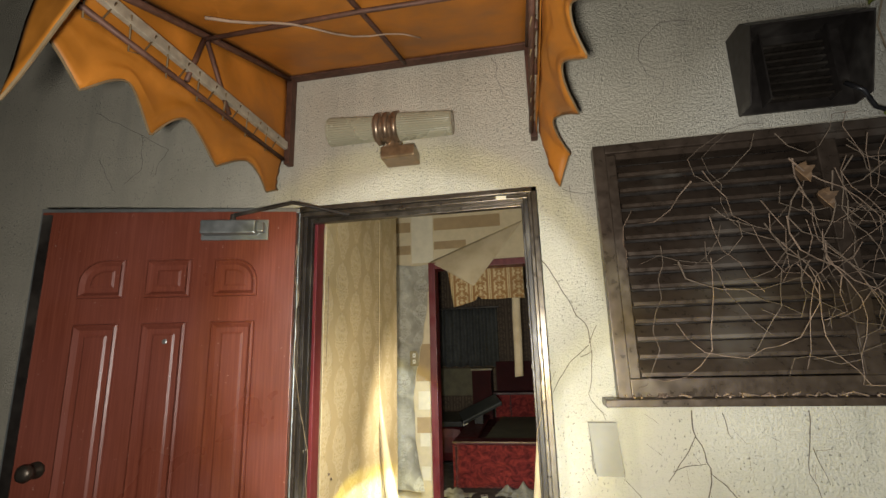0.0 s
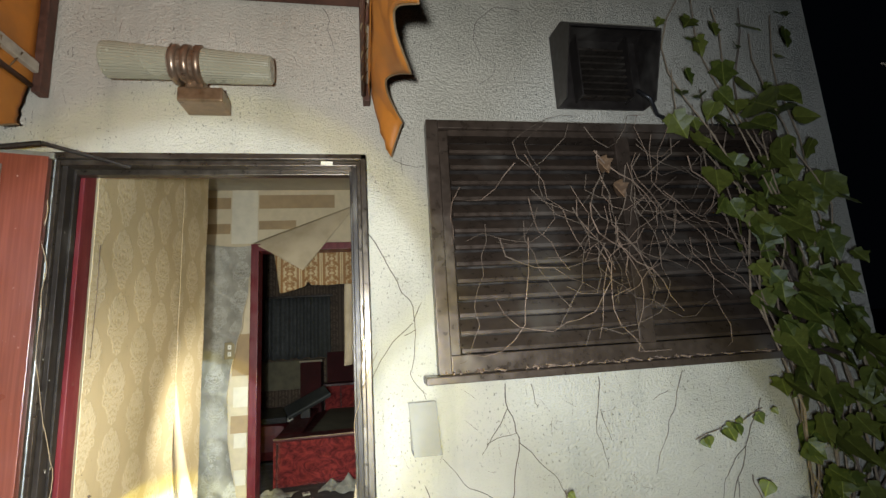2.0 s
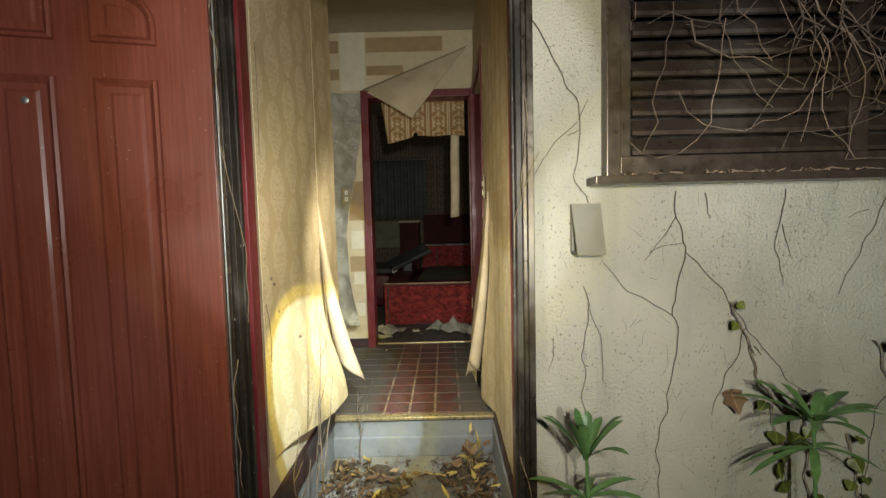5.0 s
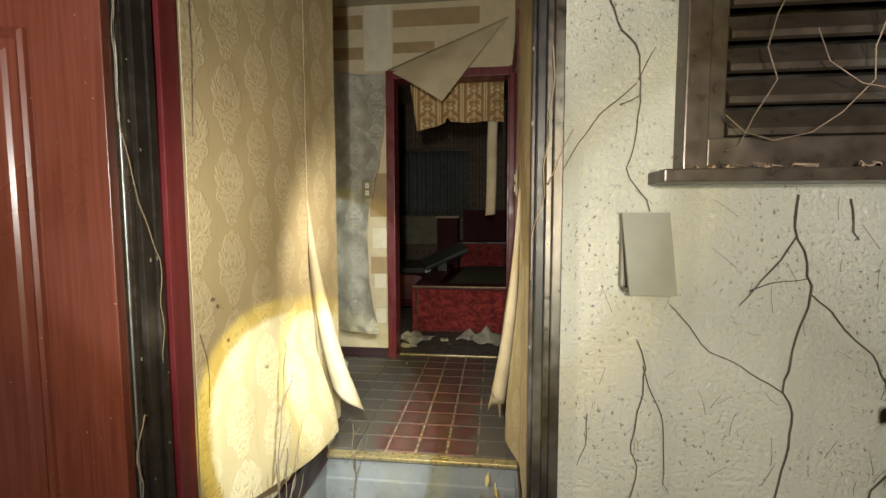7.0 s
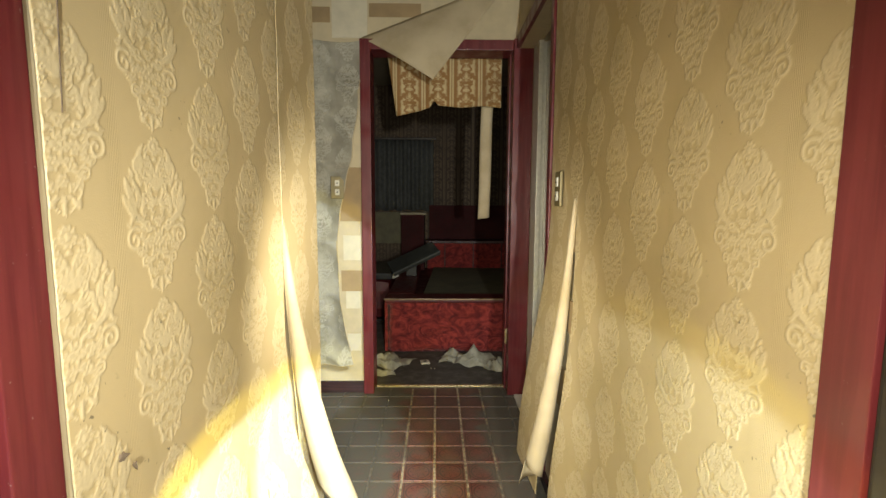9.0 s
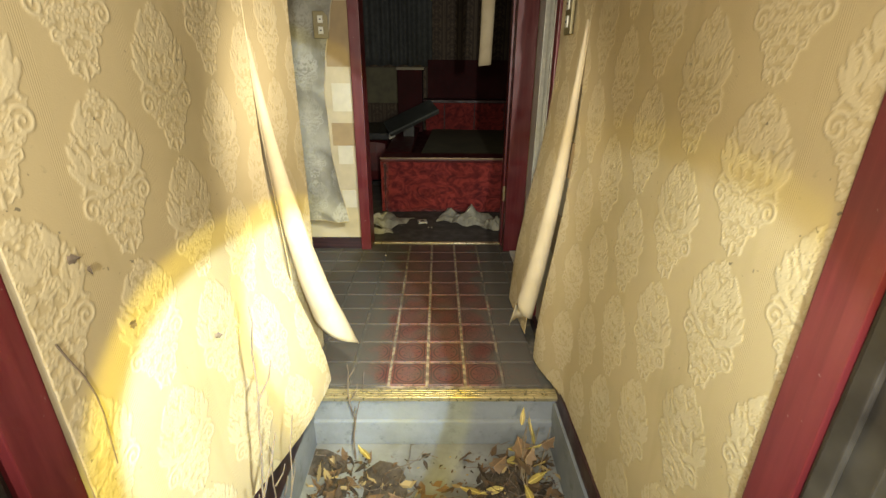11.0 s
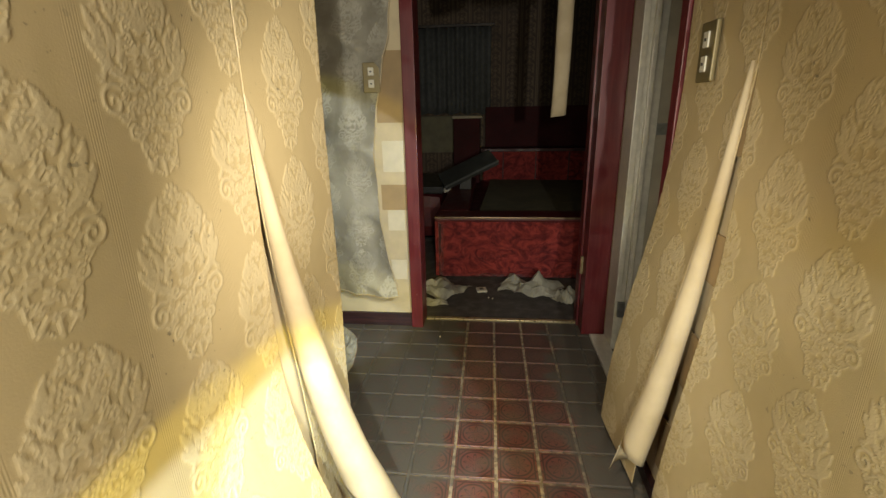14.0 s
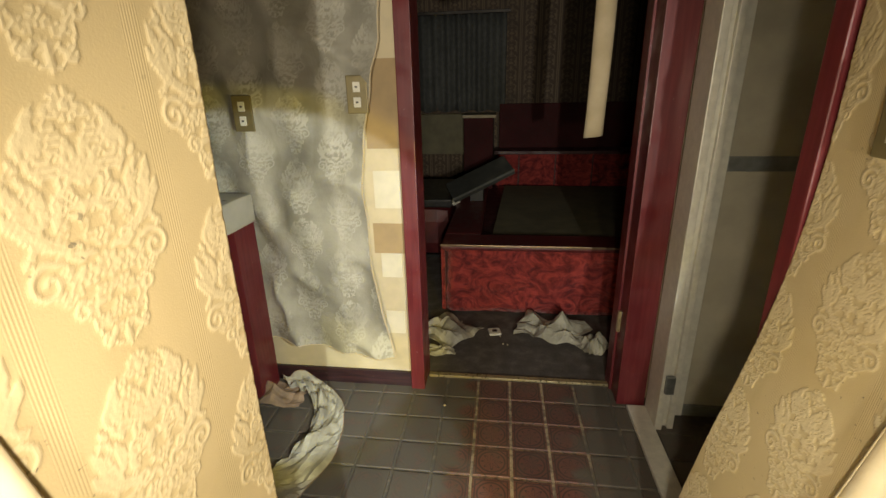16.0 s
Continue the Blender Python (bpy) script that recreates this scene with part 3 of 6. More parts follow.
# bedroom doorway
bed_door = thing("door_2", (0.4, BACK, 0.0), "open bedroom doorway with a wine-red lacquered frame", "door frame", kind="structure")
part("jamb", boxed(-0.030, BACK - 0.03, 0.0, 0.026, BACK + 0.12, 1.98, 0.003), PURPLE, bed_door)
bm = boxed(0.80, BACK - 0.05, 0.0, 0.905, BACK + 0.12, 1.98, 0.003)
box(bm, 0.792, BACK + 0.045, 0.0, 0.80, BACK + 0.12, 1.94)
part("jamb", bm, PURPLE, bed_door)
part("head", boxed(0.026, BACK - 0.03, 1.925, 0.80, BACK + 0.12, 1.98, 0.003), PURPLE, bed_door)
part("strike_plate", boxed(0.789, BACK + 0.02, 0.285, 0.801, BACK + 0.04, 0.37, 0.001), BRASS, bed_door, "small dull brass strike plate")

# bathroom doorway in the right wall
bath = thing("door_3", (0.87, 1.8, 0.0), "aluminium bathroom door standing open, grey frosted panels", "door", kind="structure")
part("casing", boxed(XR - 0.012, RIGHT_END - 0.01, 0.0, XR + 0.104, RIGHT_END + 0.034, 1.93, 0.003), PURPLE, bath, "wine-red lacquered casing")
part("casing_head", boxed(XR - 0.012, RIGHT_END - 0.01, 1.93, XR + 0.104, BACK - 0.055, 1.99, 0.003), PURPLE, bath, "wine-red lacquered casing")
bm = boxed(0.905, 2.05, 0.0, 0.930, 2.175, 1.93, 0.003)
box(bm, 0.930, 2.075, 0.0, 0.952, 2.165, 1.93, 0.002)
box(bm, 0.952, 2.06, 0.0, 0.972, 2.155, 1.93, 0.002)
part("post", bm, ALU, bath, "ribbed bright aluminium post")
leaf = part("door_leaf", boxed(0.972, 2.10, 0.03, 1.012, 2.135, 1.9, 0.002), ALU, bath)
for z in (0.03, 0.94, 1.86):
    part("rail", boxed(1.012, 2.102, z, 1.56, 2.133, z + 0.045, 0.002), GREY_METAL, leaf)
part("stile", boxed(1.56, 2.10, 0.03, 1.60, 2.135, 1.9, 0.002), GREY_METAL, leaf)
for z0, z1 in ((0.075, 0.94), (0.985, 1.86)):
    part("panel", boxed(1.012, 2.112, z0, 1.56, 2.122, z1), FROST, leaf, "grey frosted panel spotted with dirt")
part("hinge", boxed(0.915, 2.035, 0.165, 0.945, 2.051, 0.235, 0.003), GREY_METAL, bath)
part("sill", boxed(0.835, RIGHT_END + 0.05, -0.004, 0.905, 2.17, 0.012, 0.002), ALU, bath)

# window with two louvred shutters
window = thing("window_1", (1.70, 0.0, WZ0), "brown louvred window shutter grown over by dry vines", "window", kind="structure")
bm = boxed(WX0 - 0.012, -0.045, WZ0, WX0 + 0.028, 0.05, WZ1, 0.003)
box(bm, WX0 + 0.028, -0.025, WZ0 + 0.03, WX0 + 0.062, 0.03, WZ1 - 0.03, 0.003)
part("jamb", bm, SHUTTER, window)
bm = boxed(WX1 - 0.028, -0.045, WZ0, WX1 + 0.012, 0.05, WZ1, 0.003)
part("jamb", bm, SHUTTER, window)
bm = boxed(WX0 + 0.028, -0.045, WZ1 - 0.03, WX1 - 0.028, 0.05, WZ1, 0.003)
box(bm, WX0 + 0.062, -0.03, WZ1 - 0.05, WX1 - 0.028, 0.03, WZ1 - 0.03)
part("head", bm, SHUTTER, window)
bm = boxed(WX0 + 0.028, -0.04, WZ0, WX1 - 0.028, 0.05, WZ0 + 0.055, 0.003)
part("bottom_rail", bm, SHUTTER, window)
part("sill", boxed(WX0 - 0.055, -0.085, WZ0 - 0.022, WX1 + 0.05, 0.0, WZ0, 0.003), SHUTTER, window)
part("mullion", boxed(1.705, -0.038, WZ0 + 0.055, 1.760, 0.03, WZ1 - 0.05, 0.003), SHUTTER, window)
part("backing", boxed(WX0 + 0.03, 0.035, WZ0 + 0.02, WX1 - 0.03, 0.05, WZ1 - 0.02), BRONZE_DARK, window)
NSLAT = 13
for x0, x1 in ((WX0 + 0.064, 1.703), (1.762, WX1 - 0.03)):
    for k in range(NSLAT):
        z = WZ0 + 0.060 + (WZ1 - WZ0 - 0.118) * k / NSLAT
        bm = bmesh.new()
        vs = [bm.verts.new((x, y, zz)) for x in (x0, x1) for y, zz in ((-0.032, z), (-0.022, z - 0.002), (0.008, z + 0.044), (0.002, z + 0.047), (-0.032, z + 0.011))]
        bm.faces.new(vs[:5]), bm.faces.new(vs[5:][::-1])
        for i in range(5):
            bm.faces.new((vs[i], vs[5 + i], vs[5 + (i + 1) % 5], vs[(i + 1) % 5]))
        part("slat", bm, SHUTTER, window)

# ---- paper on the walls ----


def left_paper(s, t):
    y = 0.118 + s * 0.672
    z = 0.195 + 0.01 * math.sin(9 * y) + t * (CEIL - 0.195)
    lift = 0.108 * ease(0.1, 0.80, y) ** 1.3 * (1 - ease(0.195, 0.75, z)) ** 1.6
    return Vector((0.003 + lift + 0.004 * (0.5 + 0.5 * wob(y, z, 1, 5)), y, z - 0.25 * lift))


def left_paper_far(s, t):
    z = 0.10 + t * (CEIL - 0.10)
    y0 = 0.792 + 0.10 * (1 - ease(0.2, 1.03, z))
    y = y0 + s * (LEFT_END + 0.012 - y0)
    return Vector((0.004 + 0.012 * s * s + 0.006 * (0.5 + 0.5 * wob(y, z, 4, 4)), y, z))


def right_paper(s, t):
    z = 0.03 + t * (CEIL - 0.03)
    y = 0.118 + s * (1.058 + 0.045 * (1 - ease(0.0, 1.1, z)) - 0.118)
    lift = 0.055 * ease(0.85, 1.10, y) * (1 - ease(0.05, 0.8, z))
    return Vector((XR - 0.003 - lift - 0.004 * (0.5 + 0.5 * wob(y, z, 7, 4)), y, z))


def right_paper_far(s, t):
    z = 0.08 + t * (CEIL - 0.08)
    low = 1 - ease(0.05, 1.15, z)
    y0 = 1.062 + 0.125 * (1 - min(1.0, max(0.0, z / 1.12)))
    y = y0 + s * (RIGHT_END - 0.02 - y0) + 0.085 * s * low
    lift = (0.078 + 0.012 * s) * low ** 1.2
    return Vector((XR - 0.004 - lift - 0.012 * s * low * (0.5 + 0.5 * wob(y * 0.6, z, 9, 5)), y, z))


def damask_relief(nx=160, ny=448):
    """Height map, 0 to 1, of half a damask motif: palmette, flowers, scrolls and leaves; mirrored about x = 0."""
    x, y = np.meshgrid(np.linspace(0, CU / 2, nx), np.linspace(-CV / 2, CV / 2, ny))
    x, y = x * 1000, y * 1000
    h = np.zeros_like(x)
    step = lambda d, w: np.clip(0.5 - d / w, 0, 1)

    def flower(cx, cy, r, petals, core=0.3, turn=0.0):
        for sx in (cx, -cx):
            dx, dy = x - sx, y - cy
            d, a = np.hypot(dx, dy), np.arctan2(dy, dx) + turn
            lobe = np.abs(np.cos(a * petals / 2))
            body = step(d - r * (0.72 + 0.28 * lobe), 2.2)
            ridge = 0.35 + 0.65 * lobe ** 0.7
            middle = step(np.abs(d - r * core) - 0.4, 1.6)
            yield_h = body * np.maximum(ridge * np.clip(0.45 + 0.55 * d / r, 0, 1), step(d - r * core * 0.75, 1.5)) * (1 - 0.75 * middle)
            np.maximum(h, yield_h, out=h)

    def stroke(points, w0, w1, lift=1.0):
        n = len(points) - 1
        for k in range(n):
            (ax, ay), (bx, by) = points[k], points[k + 1]
            ux, uy = bx - ax, by - ay
            t = np.clip(((x - ax) * ux + (y - ay) * uy) / (ux * ux + uy * uy + 1e-9), 0, 1)
            d = np.hypot(x - ax - t * ux, y - ay - t * uy)
            w = w0 + (w1 - w0) * (k + t) / n
            np.maximum(h, lift * np.clip(1.25 * (1 - d / (w + 0.35)), 0, 1) ** 0.6, out=h)

    def scroll(cx, cy, r, start, turns, w=1.9):
        pts = []
        for k in range(27):
            f = k / 26
            a = radians(start) + turns * 2 * math.pi * f
            rr = r * (1 - 0.86 * f)
            pts.append((cx + rr * math.cos(a), cy + rr * math.sin(a)))
        stroke(pts, w * 1.25, w * 0.8)

    def leaf(x0, y0, angle, length, width, bend=0.0, lobes=4):
        a, spine = radians(angle), []
        px, py = x0, y0
        for k in range(11):
            spine.append((px, py))
            px, py = px + length / 10 * math.cos(a), py + length / 10 * math.sin(a)
            a += radians(bend) / 10
        stroke(spine, 1.5, 0.8)
        for k in range(1, lobes * 2):
            i = 1 + int(8.5 * k / (lobes * 2))
            (ax, ay), (bx, by) = spine[i], spine[i + 1]
            dirn = math.atan2(by - ay, bx - ax)
            reach = width * math.sin(math.pi * (0.16 + 0.74 * k / (lobes * 2)))
            for s in (1, -1):
                e = dirn + s * 0.85
                stroke([(ax, ay), (ax + reach * 0.6 * math.cos(e), ay + reach * 0.6 * math.sin(e)), (ax + reach * math.cos(e - s * 0.35), ay + reach * math.sin(e - s * 0.35))], 1.7, 1.0, 0.85)

    def plate(points, w0, w1):
        """A broad flat leaf body with a raised rim and vein."""
        n = len(points) - 1
        for k in range(n):
            (ax, ay), (bx, by) = points[k], points[k + 1]
            ux, uy = bx - ax, by - ay
            t = np.clip(((x - ax) * ux + (y - ay) * uy) / (ux * ux + uy * uy + 1e-9), 0, 1)
            d = np.hypot(x - ax - t * ux, y - ay - t * uy)
            f = (k + t) / n
            w = (w0 + (w1 - w0) * f) * np.sin(math.pi * (0.12 + 0.83 * f))
            np.maximum(h, step(d - w, 1.8) * (0.62 + 0.38 * step(np.abs(d - w + 1.0) - 0.3, 1.6)), out=h)

    def arc(x0, y0, angle, length, bend, n=8):
        a, px, py, pts = radians(angle), x0, y0, []
        for _ in range(n + 1):
            pts.append((px, py))
            px, py = px + length / n * math.cos(a), py + length / n * math.sin(a)
            a += radians(bend) / n
        return pts

    # bud and lily on the axis, with plumes at the shoulders
    flower(0, 93, 13, 10, 0.45)
    for deg, reach in ((90, 36), (68, 33), (48, 27)):
        plate(arc(1.5, 34, deg, reach, -14), 3.4, 3.4)
    for x0, y0, deg, length, bend, w in ((33, 56, 78, 40, 60, 5.5), (29, 60, 100, 26, -50, 4.5), (40, 56, 60, 22, 80, 4)):
        plate(arc(x0, y0, deg, length, bend), w, w)
    # acanthus sweeping outwards from the waist
    for x0, y0, deg, length, bend, w in ((26, -8, 15, 56, 62, 6), (44, 2, 62, 36, 30, 6.5), (50, 10, 20, 26, 60, 5.5), (40, 12, 100, 30, -30, 5.5), (56, 22, 85, 28, -20, 5), (34, 6, 120, 26, -40, 4.5)):
        plate(arc(x0, y0, deg, length, bend), w, w)
    stroke(arc(14, -16, 10, 66, 75), 1.8, 0.8)
    # palmette of curls in the middle
    for deg, reach in ((-60, 20), (-38, 24), (-16, 26), (6, 26), (28, 24)):
        stroke(arc(3, 20, deg, reach, 70), 2.2, 1.0)
    flower(0, 20, 6.5, 8), scroll(15, 40, 8, 250, 1.3), scroll(24, 22, 8, 100, -1.3, 1.5)
    # large open curls at the sides
    scroll(50, -30, 16, 130, -1.35, 2.3), scroll(22, -12, 9, 200, 1.3), scroll(31, -60, 8, 100, -1.2, 1.6)
    for cx, cy, r, n in ((17, 72, 9, 6), (27, 50, 8, 6), (13, 55, 6, 5), (0, -8, 8, 6), (0, -31, 12, 8), (18, -34, 9, 6), (32, -42, 6.5, 5), (11, -52, 9, 6), (24, -66, 6, 5), (0, -69, 8, 6), (12, -76, 6, 5), (34, -14, 5, 5)):
        flower(cx, cy, r, n)
    # tendrils meeting in a point below
    stroke(arc(26, -72, -100, 38, -55), 1.7, 1.0), leaf(9, -84, -60, 18, 5, 30, 3), leaf(0, -86, -90, 20, 4.5, 0, 3), scroll(18, -92, 5.5, 90, -1.2, 1.3)
    # small buds and sprigs fill the gaps inside the outline
    outline = lambda v: np.interp(v, (-104, -85, -60, -30, 0, 30, 48, 60, 85, 100), (2, 18, 34, 62, 60, 68, 60, 42, 40, 8))
    r = random.Random(7)
    for _ in range(260):
        cx, cy = r.uniform(0, 68), r.uniform(-100, 98)
        i, j = int((cy / 1000 + CV / 2) / CV * (ny - 1)), int(cx / 1000 / (CU / 2) * (nx - 1))
        if cx > outline(cy) or h[max(0, i - 9):i + 10, max(0, j - 7):j + 8].mean() > 0.22:
            continue
        if r.random() < 0.5:
            flower(cx, cy, r.uniform(4.0, 5.5), 5, 0.35, r.random())
        else:
            plate(arc(cx, cy - 4, r.uniform(20, 160), 12, r.uniform(-60, 60)), 3.0, 3.0)
    return h


RELIEF = damask_relief()


def finer(grid, where, axis):
    """Cubic interpolation of a coarse grid of places at positions in 0..1 along one axis."""
    g = np.moveaxis(grid, axis, 0)
    n = len(g) - 1
    at = np.clip(np.asarray(where) * n, 0, n - 1e-6)
    i = at.astype(int)
    f = (at - i).reshape(-1, *[1] * (g.ndim - 1))
    p0, p1, p2, p3 = (g[np.clip(i + k, 0, n)] for k in (-1, 0, 1, 2))
    out = 0.5 * (2 * p1 + (p2 - p0) * f + (2 * p0 - 5 * p1 + 4 * p2 - p3) * f ** 2 + (3 * p1 - p0 - 3 * p2 + p3) * f ** 3)
    return np.moveaxis(out, 0, axis)


def embossed(name, f, columns, rows, label, shift, across=1, material=None, lift=0.0008, kind="structure", parent=None, sign=1):
    """A sheet of embossed paper from f(s, t): a fine grid raised by the damask relief, its rim turned back by the paper's thickness."""
    coarse = np.array([[f(i / 36, j / 72) for j in range(73)] for i in range(37)])
    s = np.linspace(0, 1, columns)
    p = finer(finer(coarse, s, 0), rows, 1)
    u, v = p[..., across] + shift[0], p[..., 2] + shift[1]
    cu = u / CU
    a = np.abs(cu - np.floor(cu) - 0.5) * 2
    b = v / CV + 0.5 * (np.floor(cu) % 2)
    b = b - np.floor(b)
    fx, fy = a * (RELIEF.shape[1] - 1), b * (RELIEF.shape[0] - 1)
    ix, iy = np.minimum(fx.astype(int), RELIEF.shape[1] - 2), np.minimum(fy.astype(int), RELIEF.shape[0] - 2)
    gx, gy = fx - ix, fy - iy
    h = (RELIEF[iy, ix] * (1 - gx) + RELIEF[iy, ix + 1] * gx) * (1 - gy) + (RELIEF[iy + 1, ix] * (1 - gx) + RELIEF[iy + 1, ix + 1] * gx) * gy
    du, dv = np.gradient(p, axis=0), np.gradient(p, axis=1)
    normal = sign * np.cross(du, dv)
    normal /= np.linalg.norm(normal, axis=2, keepdims=True) + 1e-12
    p = p + normal * (h[..., None] * lift)
    pad = lambda m: np.pad(m, ((1, 1), (1, 1)) + ((0, 0),) * (m.ndim - 2), mode="edge")
    q, qn, h, u, v = pad(p), pad(normal), pad(h), pad(u), pad(v)
    rim = np.ones(h.shape, bool)
    rim[1:-1, 1:-1] = False
    q[rim] -= qn[rim] * 0.0018
    nu, nv = h.shape
    index = np.arange(nu * nv).reshape(nu, nv)
    quads = np.stack((index[:-1, :-1], index[1:, :-1], index[1:, 1:], index[:-1, 1:]), -1).reshape(-1, 4)
    if sign < 0:
        quads = quads[:, ::-1]
    mesh = bpy.data.meshes.new(name)
    mesh.vertices.add(nu * nv), mesh.loops.add(quads.size), mesh.polygons.add(len(quads))
    mesh.vertices.foreach_set("co", q.astype(np.float32).ravel())
    mesh.loops.foreach_set("vertex_index", quads.astype(np.int32).ravel())
    mesh.polygons.foreach_set("loop_start", np.arange(0, quads.size, 4, dtype=np.int32))
    mesh.polygons.foreach_set("use_smooth", np.ones(len(quads), bool))
    mesh.update(calc_edges=True)
    mesh.attributes.new("relief", "FLOAT", "POINT").data.foreach_set("value", h.astype(np.float32).ravel())
    uv = np.stack((u.ravel(), v.ravel()), -1)[quads.ravel()]
    mesh.uv_layers.new(name="UVMap").data.foreach_set("uv", uv.astype(np.float32).ravel())
    mesh.materials.append(material or WALLPAPER)
    ob = new(name, mesh)
    if parent:
        ob.parent = parent
        ob.matrix_parent_inverse = Matrix.Translation(-parent.location)
        return tagged(ob, label)
    return tagged(ob, label, "wallpaper", kind=kind)


# rows are close together up to above the eye, wider under the ceiling
ROWS = np.concatenate((np.linspace(0, 0.66, 560, endpoint=False), np.linspace(0.66, 1, 130)))
HUNG = (5.1215, 4.95)
embossed("wallpaper", left_paper, 260, ROWS, "cream embossed damask wallpaper lifting off at the bottom", HUNG)
embossed("wallpaper", left_paper_far, 110, ROWS, "cream embossed damask wallpaper, torn along a slit", HUNG)
embossed("wallpaper", right_paper, 350, ROWS, "cream embossed damask wallpaper with damp stains", HUNG, sign=-1)
embossed("wallpaper", right_paper_far, 110, ROWS, "cream damask wallpaper hanging loose from the wall", HUNG, sign=-1)


def curl(name, top, tip, r1, start, sweep, bend, label, slant=0.12):
    """A peeled strip rolled lengthwise to a half tube that widens downwards."""
    top, tip, bend = Vector(top), Vector(tip), Vector(bend)
    axis = (tip - top).normalized()
    a = axis.cross(Vector((0, 1, 0))).normalized()
    b = axis.cross(a)

    def f(s, t):
        t *= 1.0 - slant * s
        c = top.lerp(tip, t) + bend * (4 * t * (1 - t))
        r = 0.004 + r1 * t ** 0.9
        ang = radians(start + sweep * s)
        return c + r * (math.cos(ang) * a + math.sin(ang) * b) * (1 + 0.08 * wob(s, t * 3, r1 * 50, 2))
    length = (tip - top).length
    return sheet(name, f, 14, 36, lambda s, t: (s * r1 * 3 + 2.0, t * length + 2.0), (PAPER_BACK, PAPER_BACK), label, "wallpaper strip")


curl("peeled_strip", (0.006, 0.795, 1.06), (0.125, 0.955, 0.155), 0.046, -40, 210, (-0.022, -0.02, -0.02), "rolled strip of peeled wallpaper showing its pale back", 0.22)
curl("peeled_strip", (0.818, 1.072, 1.13), (0.722, 1.185, 0.10), 0.034, -160, 400, (0.020, 0.0, 0), "narrow rolled strip of peeled wallpaper")


def damp_sheet(s, t):
    top = 2.10 - 0.13 * ease(0.3, 1.0, s) - 0.05 * math.sin(math.pi * s)
    z = 0.20 + 0.05 * (1 - s) + t * (top - 0.20 - 0.05 * (1 - s))
    right = -0.075 - 0.085 * math.sin(math.pi * min(1, max(0, (z - 0.2) / 1.15))) + 0.05 * ease(1.2, 1.9, z)
    x = -0.98 + s * (right + 0.98)
    out = 0.014 + 0.055 * s * s * (1 - ease(1.3, 1.9, z)) + 0.035 * (1 - ease(0.2, 0.6, z))
    crease = abs(wob(x * 1.2 + z * 0.9, z * 0.8 - x * 0.5, 2, 3.4))
    fold = 0.085 * (0.30 - crease) + 0.022 * wob(x + 0.5 * z, z * 0.5, 8, 9) + 0.012 * (0.3 - abs(wob(x - 0.8 * z, z, 4, 5.5)))
    return Vector((x, BACK - 0.006 - max(0.003, out + fold * (1 - ease(1.7, 2.06, z))), z))


damp = thing("hanging_wallpaper", (-0.5, BACK - 0.05, 0.2), "grey damp wallpaper sagging loose from the inner wall", "wallpaper")
embossed("paper_sheet", damp_sheet, 240, np.linspace(0, 1, 420), "", (3.0, 2.1), 0, DAMP_PAPER, 0.0007, parent=damp, sign=1)
part("torn_edge", tube(bmesh.new(), [damp_sheet(1.0, k / 60) + Vector((0.001, 0.001, 0)) for k in range(61)], 0.0032, sides=5), PAPER_BACK, damp, "pale torn edge")
part("lower_edge", tube(bmesh.new(), [damp_sheet(k / 50, 0.0) for k in range(51)], 0.0026, sides=5), PAPER_BACK, damp, "frayed lower edge")


def fold_flap(s, t):
    a, b, c = Vector((-0.02, BACK - 0.01, 1.99)), Vector((0.79, BACK - 0.01, 2.30)), Vector((0.365, BACK - 0.11, 1.75))
    p = a.lerp(b, s).lerp(c, t)
    p.y -= 0.045 * math.sin(math.pi * t) * (0.6 + 0.4 * math.sin(5 * s)) * (1 - t * 0.3)
    return p


sheet("folded_wallpaper", fold_flap, 18, 18, lambda s, t: (s, t), (PAPER_BACK, PAPER_BACK), "triangular flap of wallpaper folded down over the doorway", "wallpaper")

# glue bands and filler patches on the bare plaster
bm = bmesh.new()
for x0, z0, x1, z1 in ((-0.40, 2.07, -0.19, 2.15), (-0.40, 2.27, -0.19, 2.36), (0.02, 2.10, 0.30, 2.17), (0.02, 2.27, 0.60, 2.38), (-0.155, 0.60, -0.032, 0.72), (-0.155, 1.0, -0.032, 1.3)):
    box(bm, x0, BACK - 0.0025, z0, x1, BACK, z1)
for z0, z1 in ((0.96, 1.14), (0.69, 0.80), (0.40, 0.55), (0.10, 0.26)):
    box(bm, XR - 0.0025, 1.06, z0, XR + 0.002, 1.24, z1)
solid("glue_band", bm, GLUE_DARK, "brown bands of old glue on the plaster", "glue band", kind="structure")
bm = bmesh.new()
for x0, z0, x1, z1 in ((-0.18, 1.99, 0.01, CEIL), (-0.13, 0.50, -0.05, 0.60), (-0.125, 0.25, -0.05, 0.35), (-0.14, 0.78, -0.04, 0.92)):
    box(bm, x0, BACK - 0.004, z0, x1, BACK, z1)
solid("filler_patch", bm, GLUE_PALE, "pale squares of filler on the plaster", "filler patch", kind="structure")

# ---- front: door leaf, awning, lamp ----


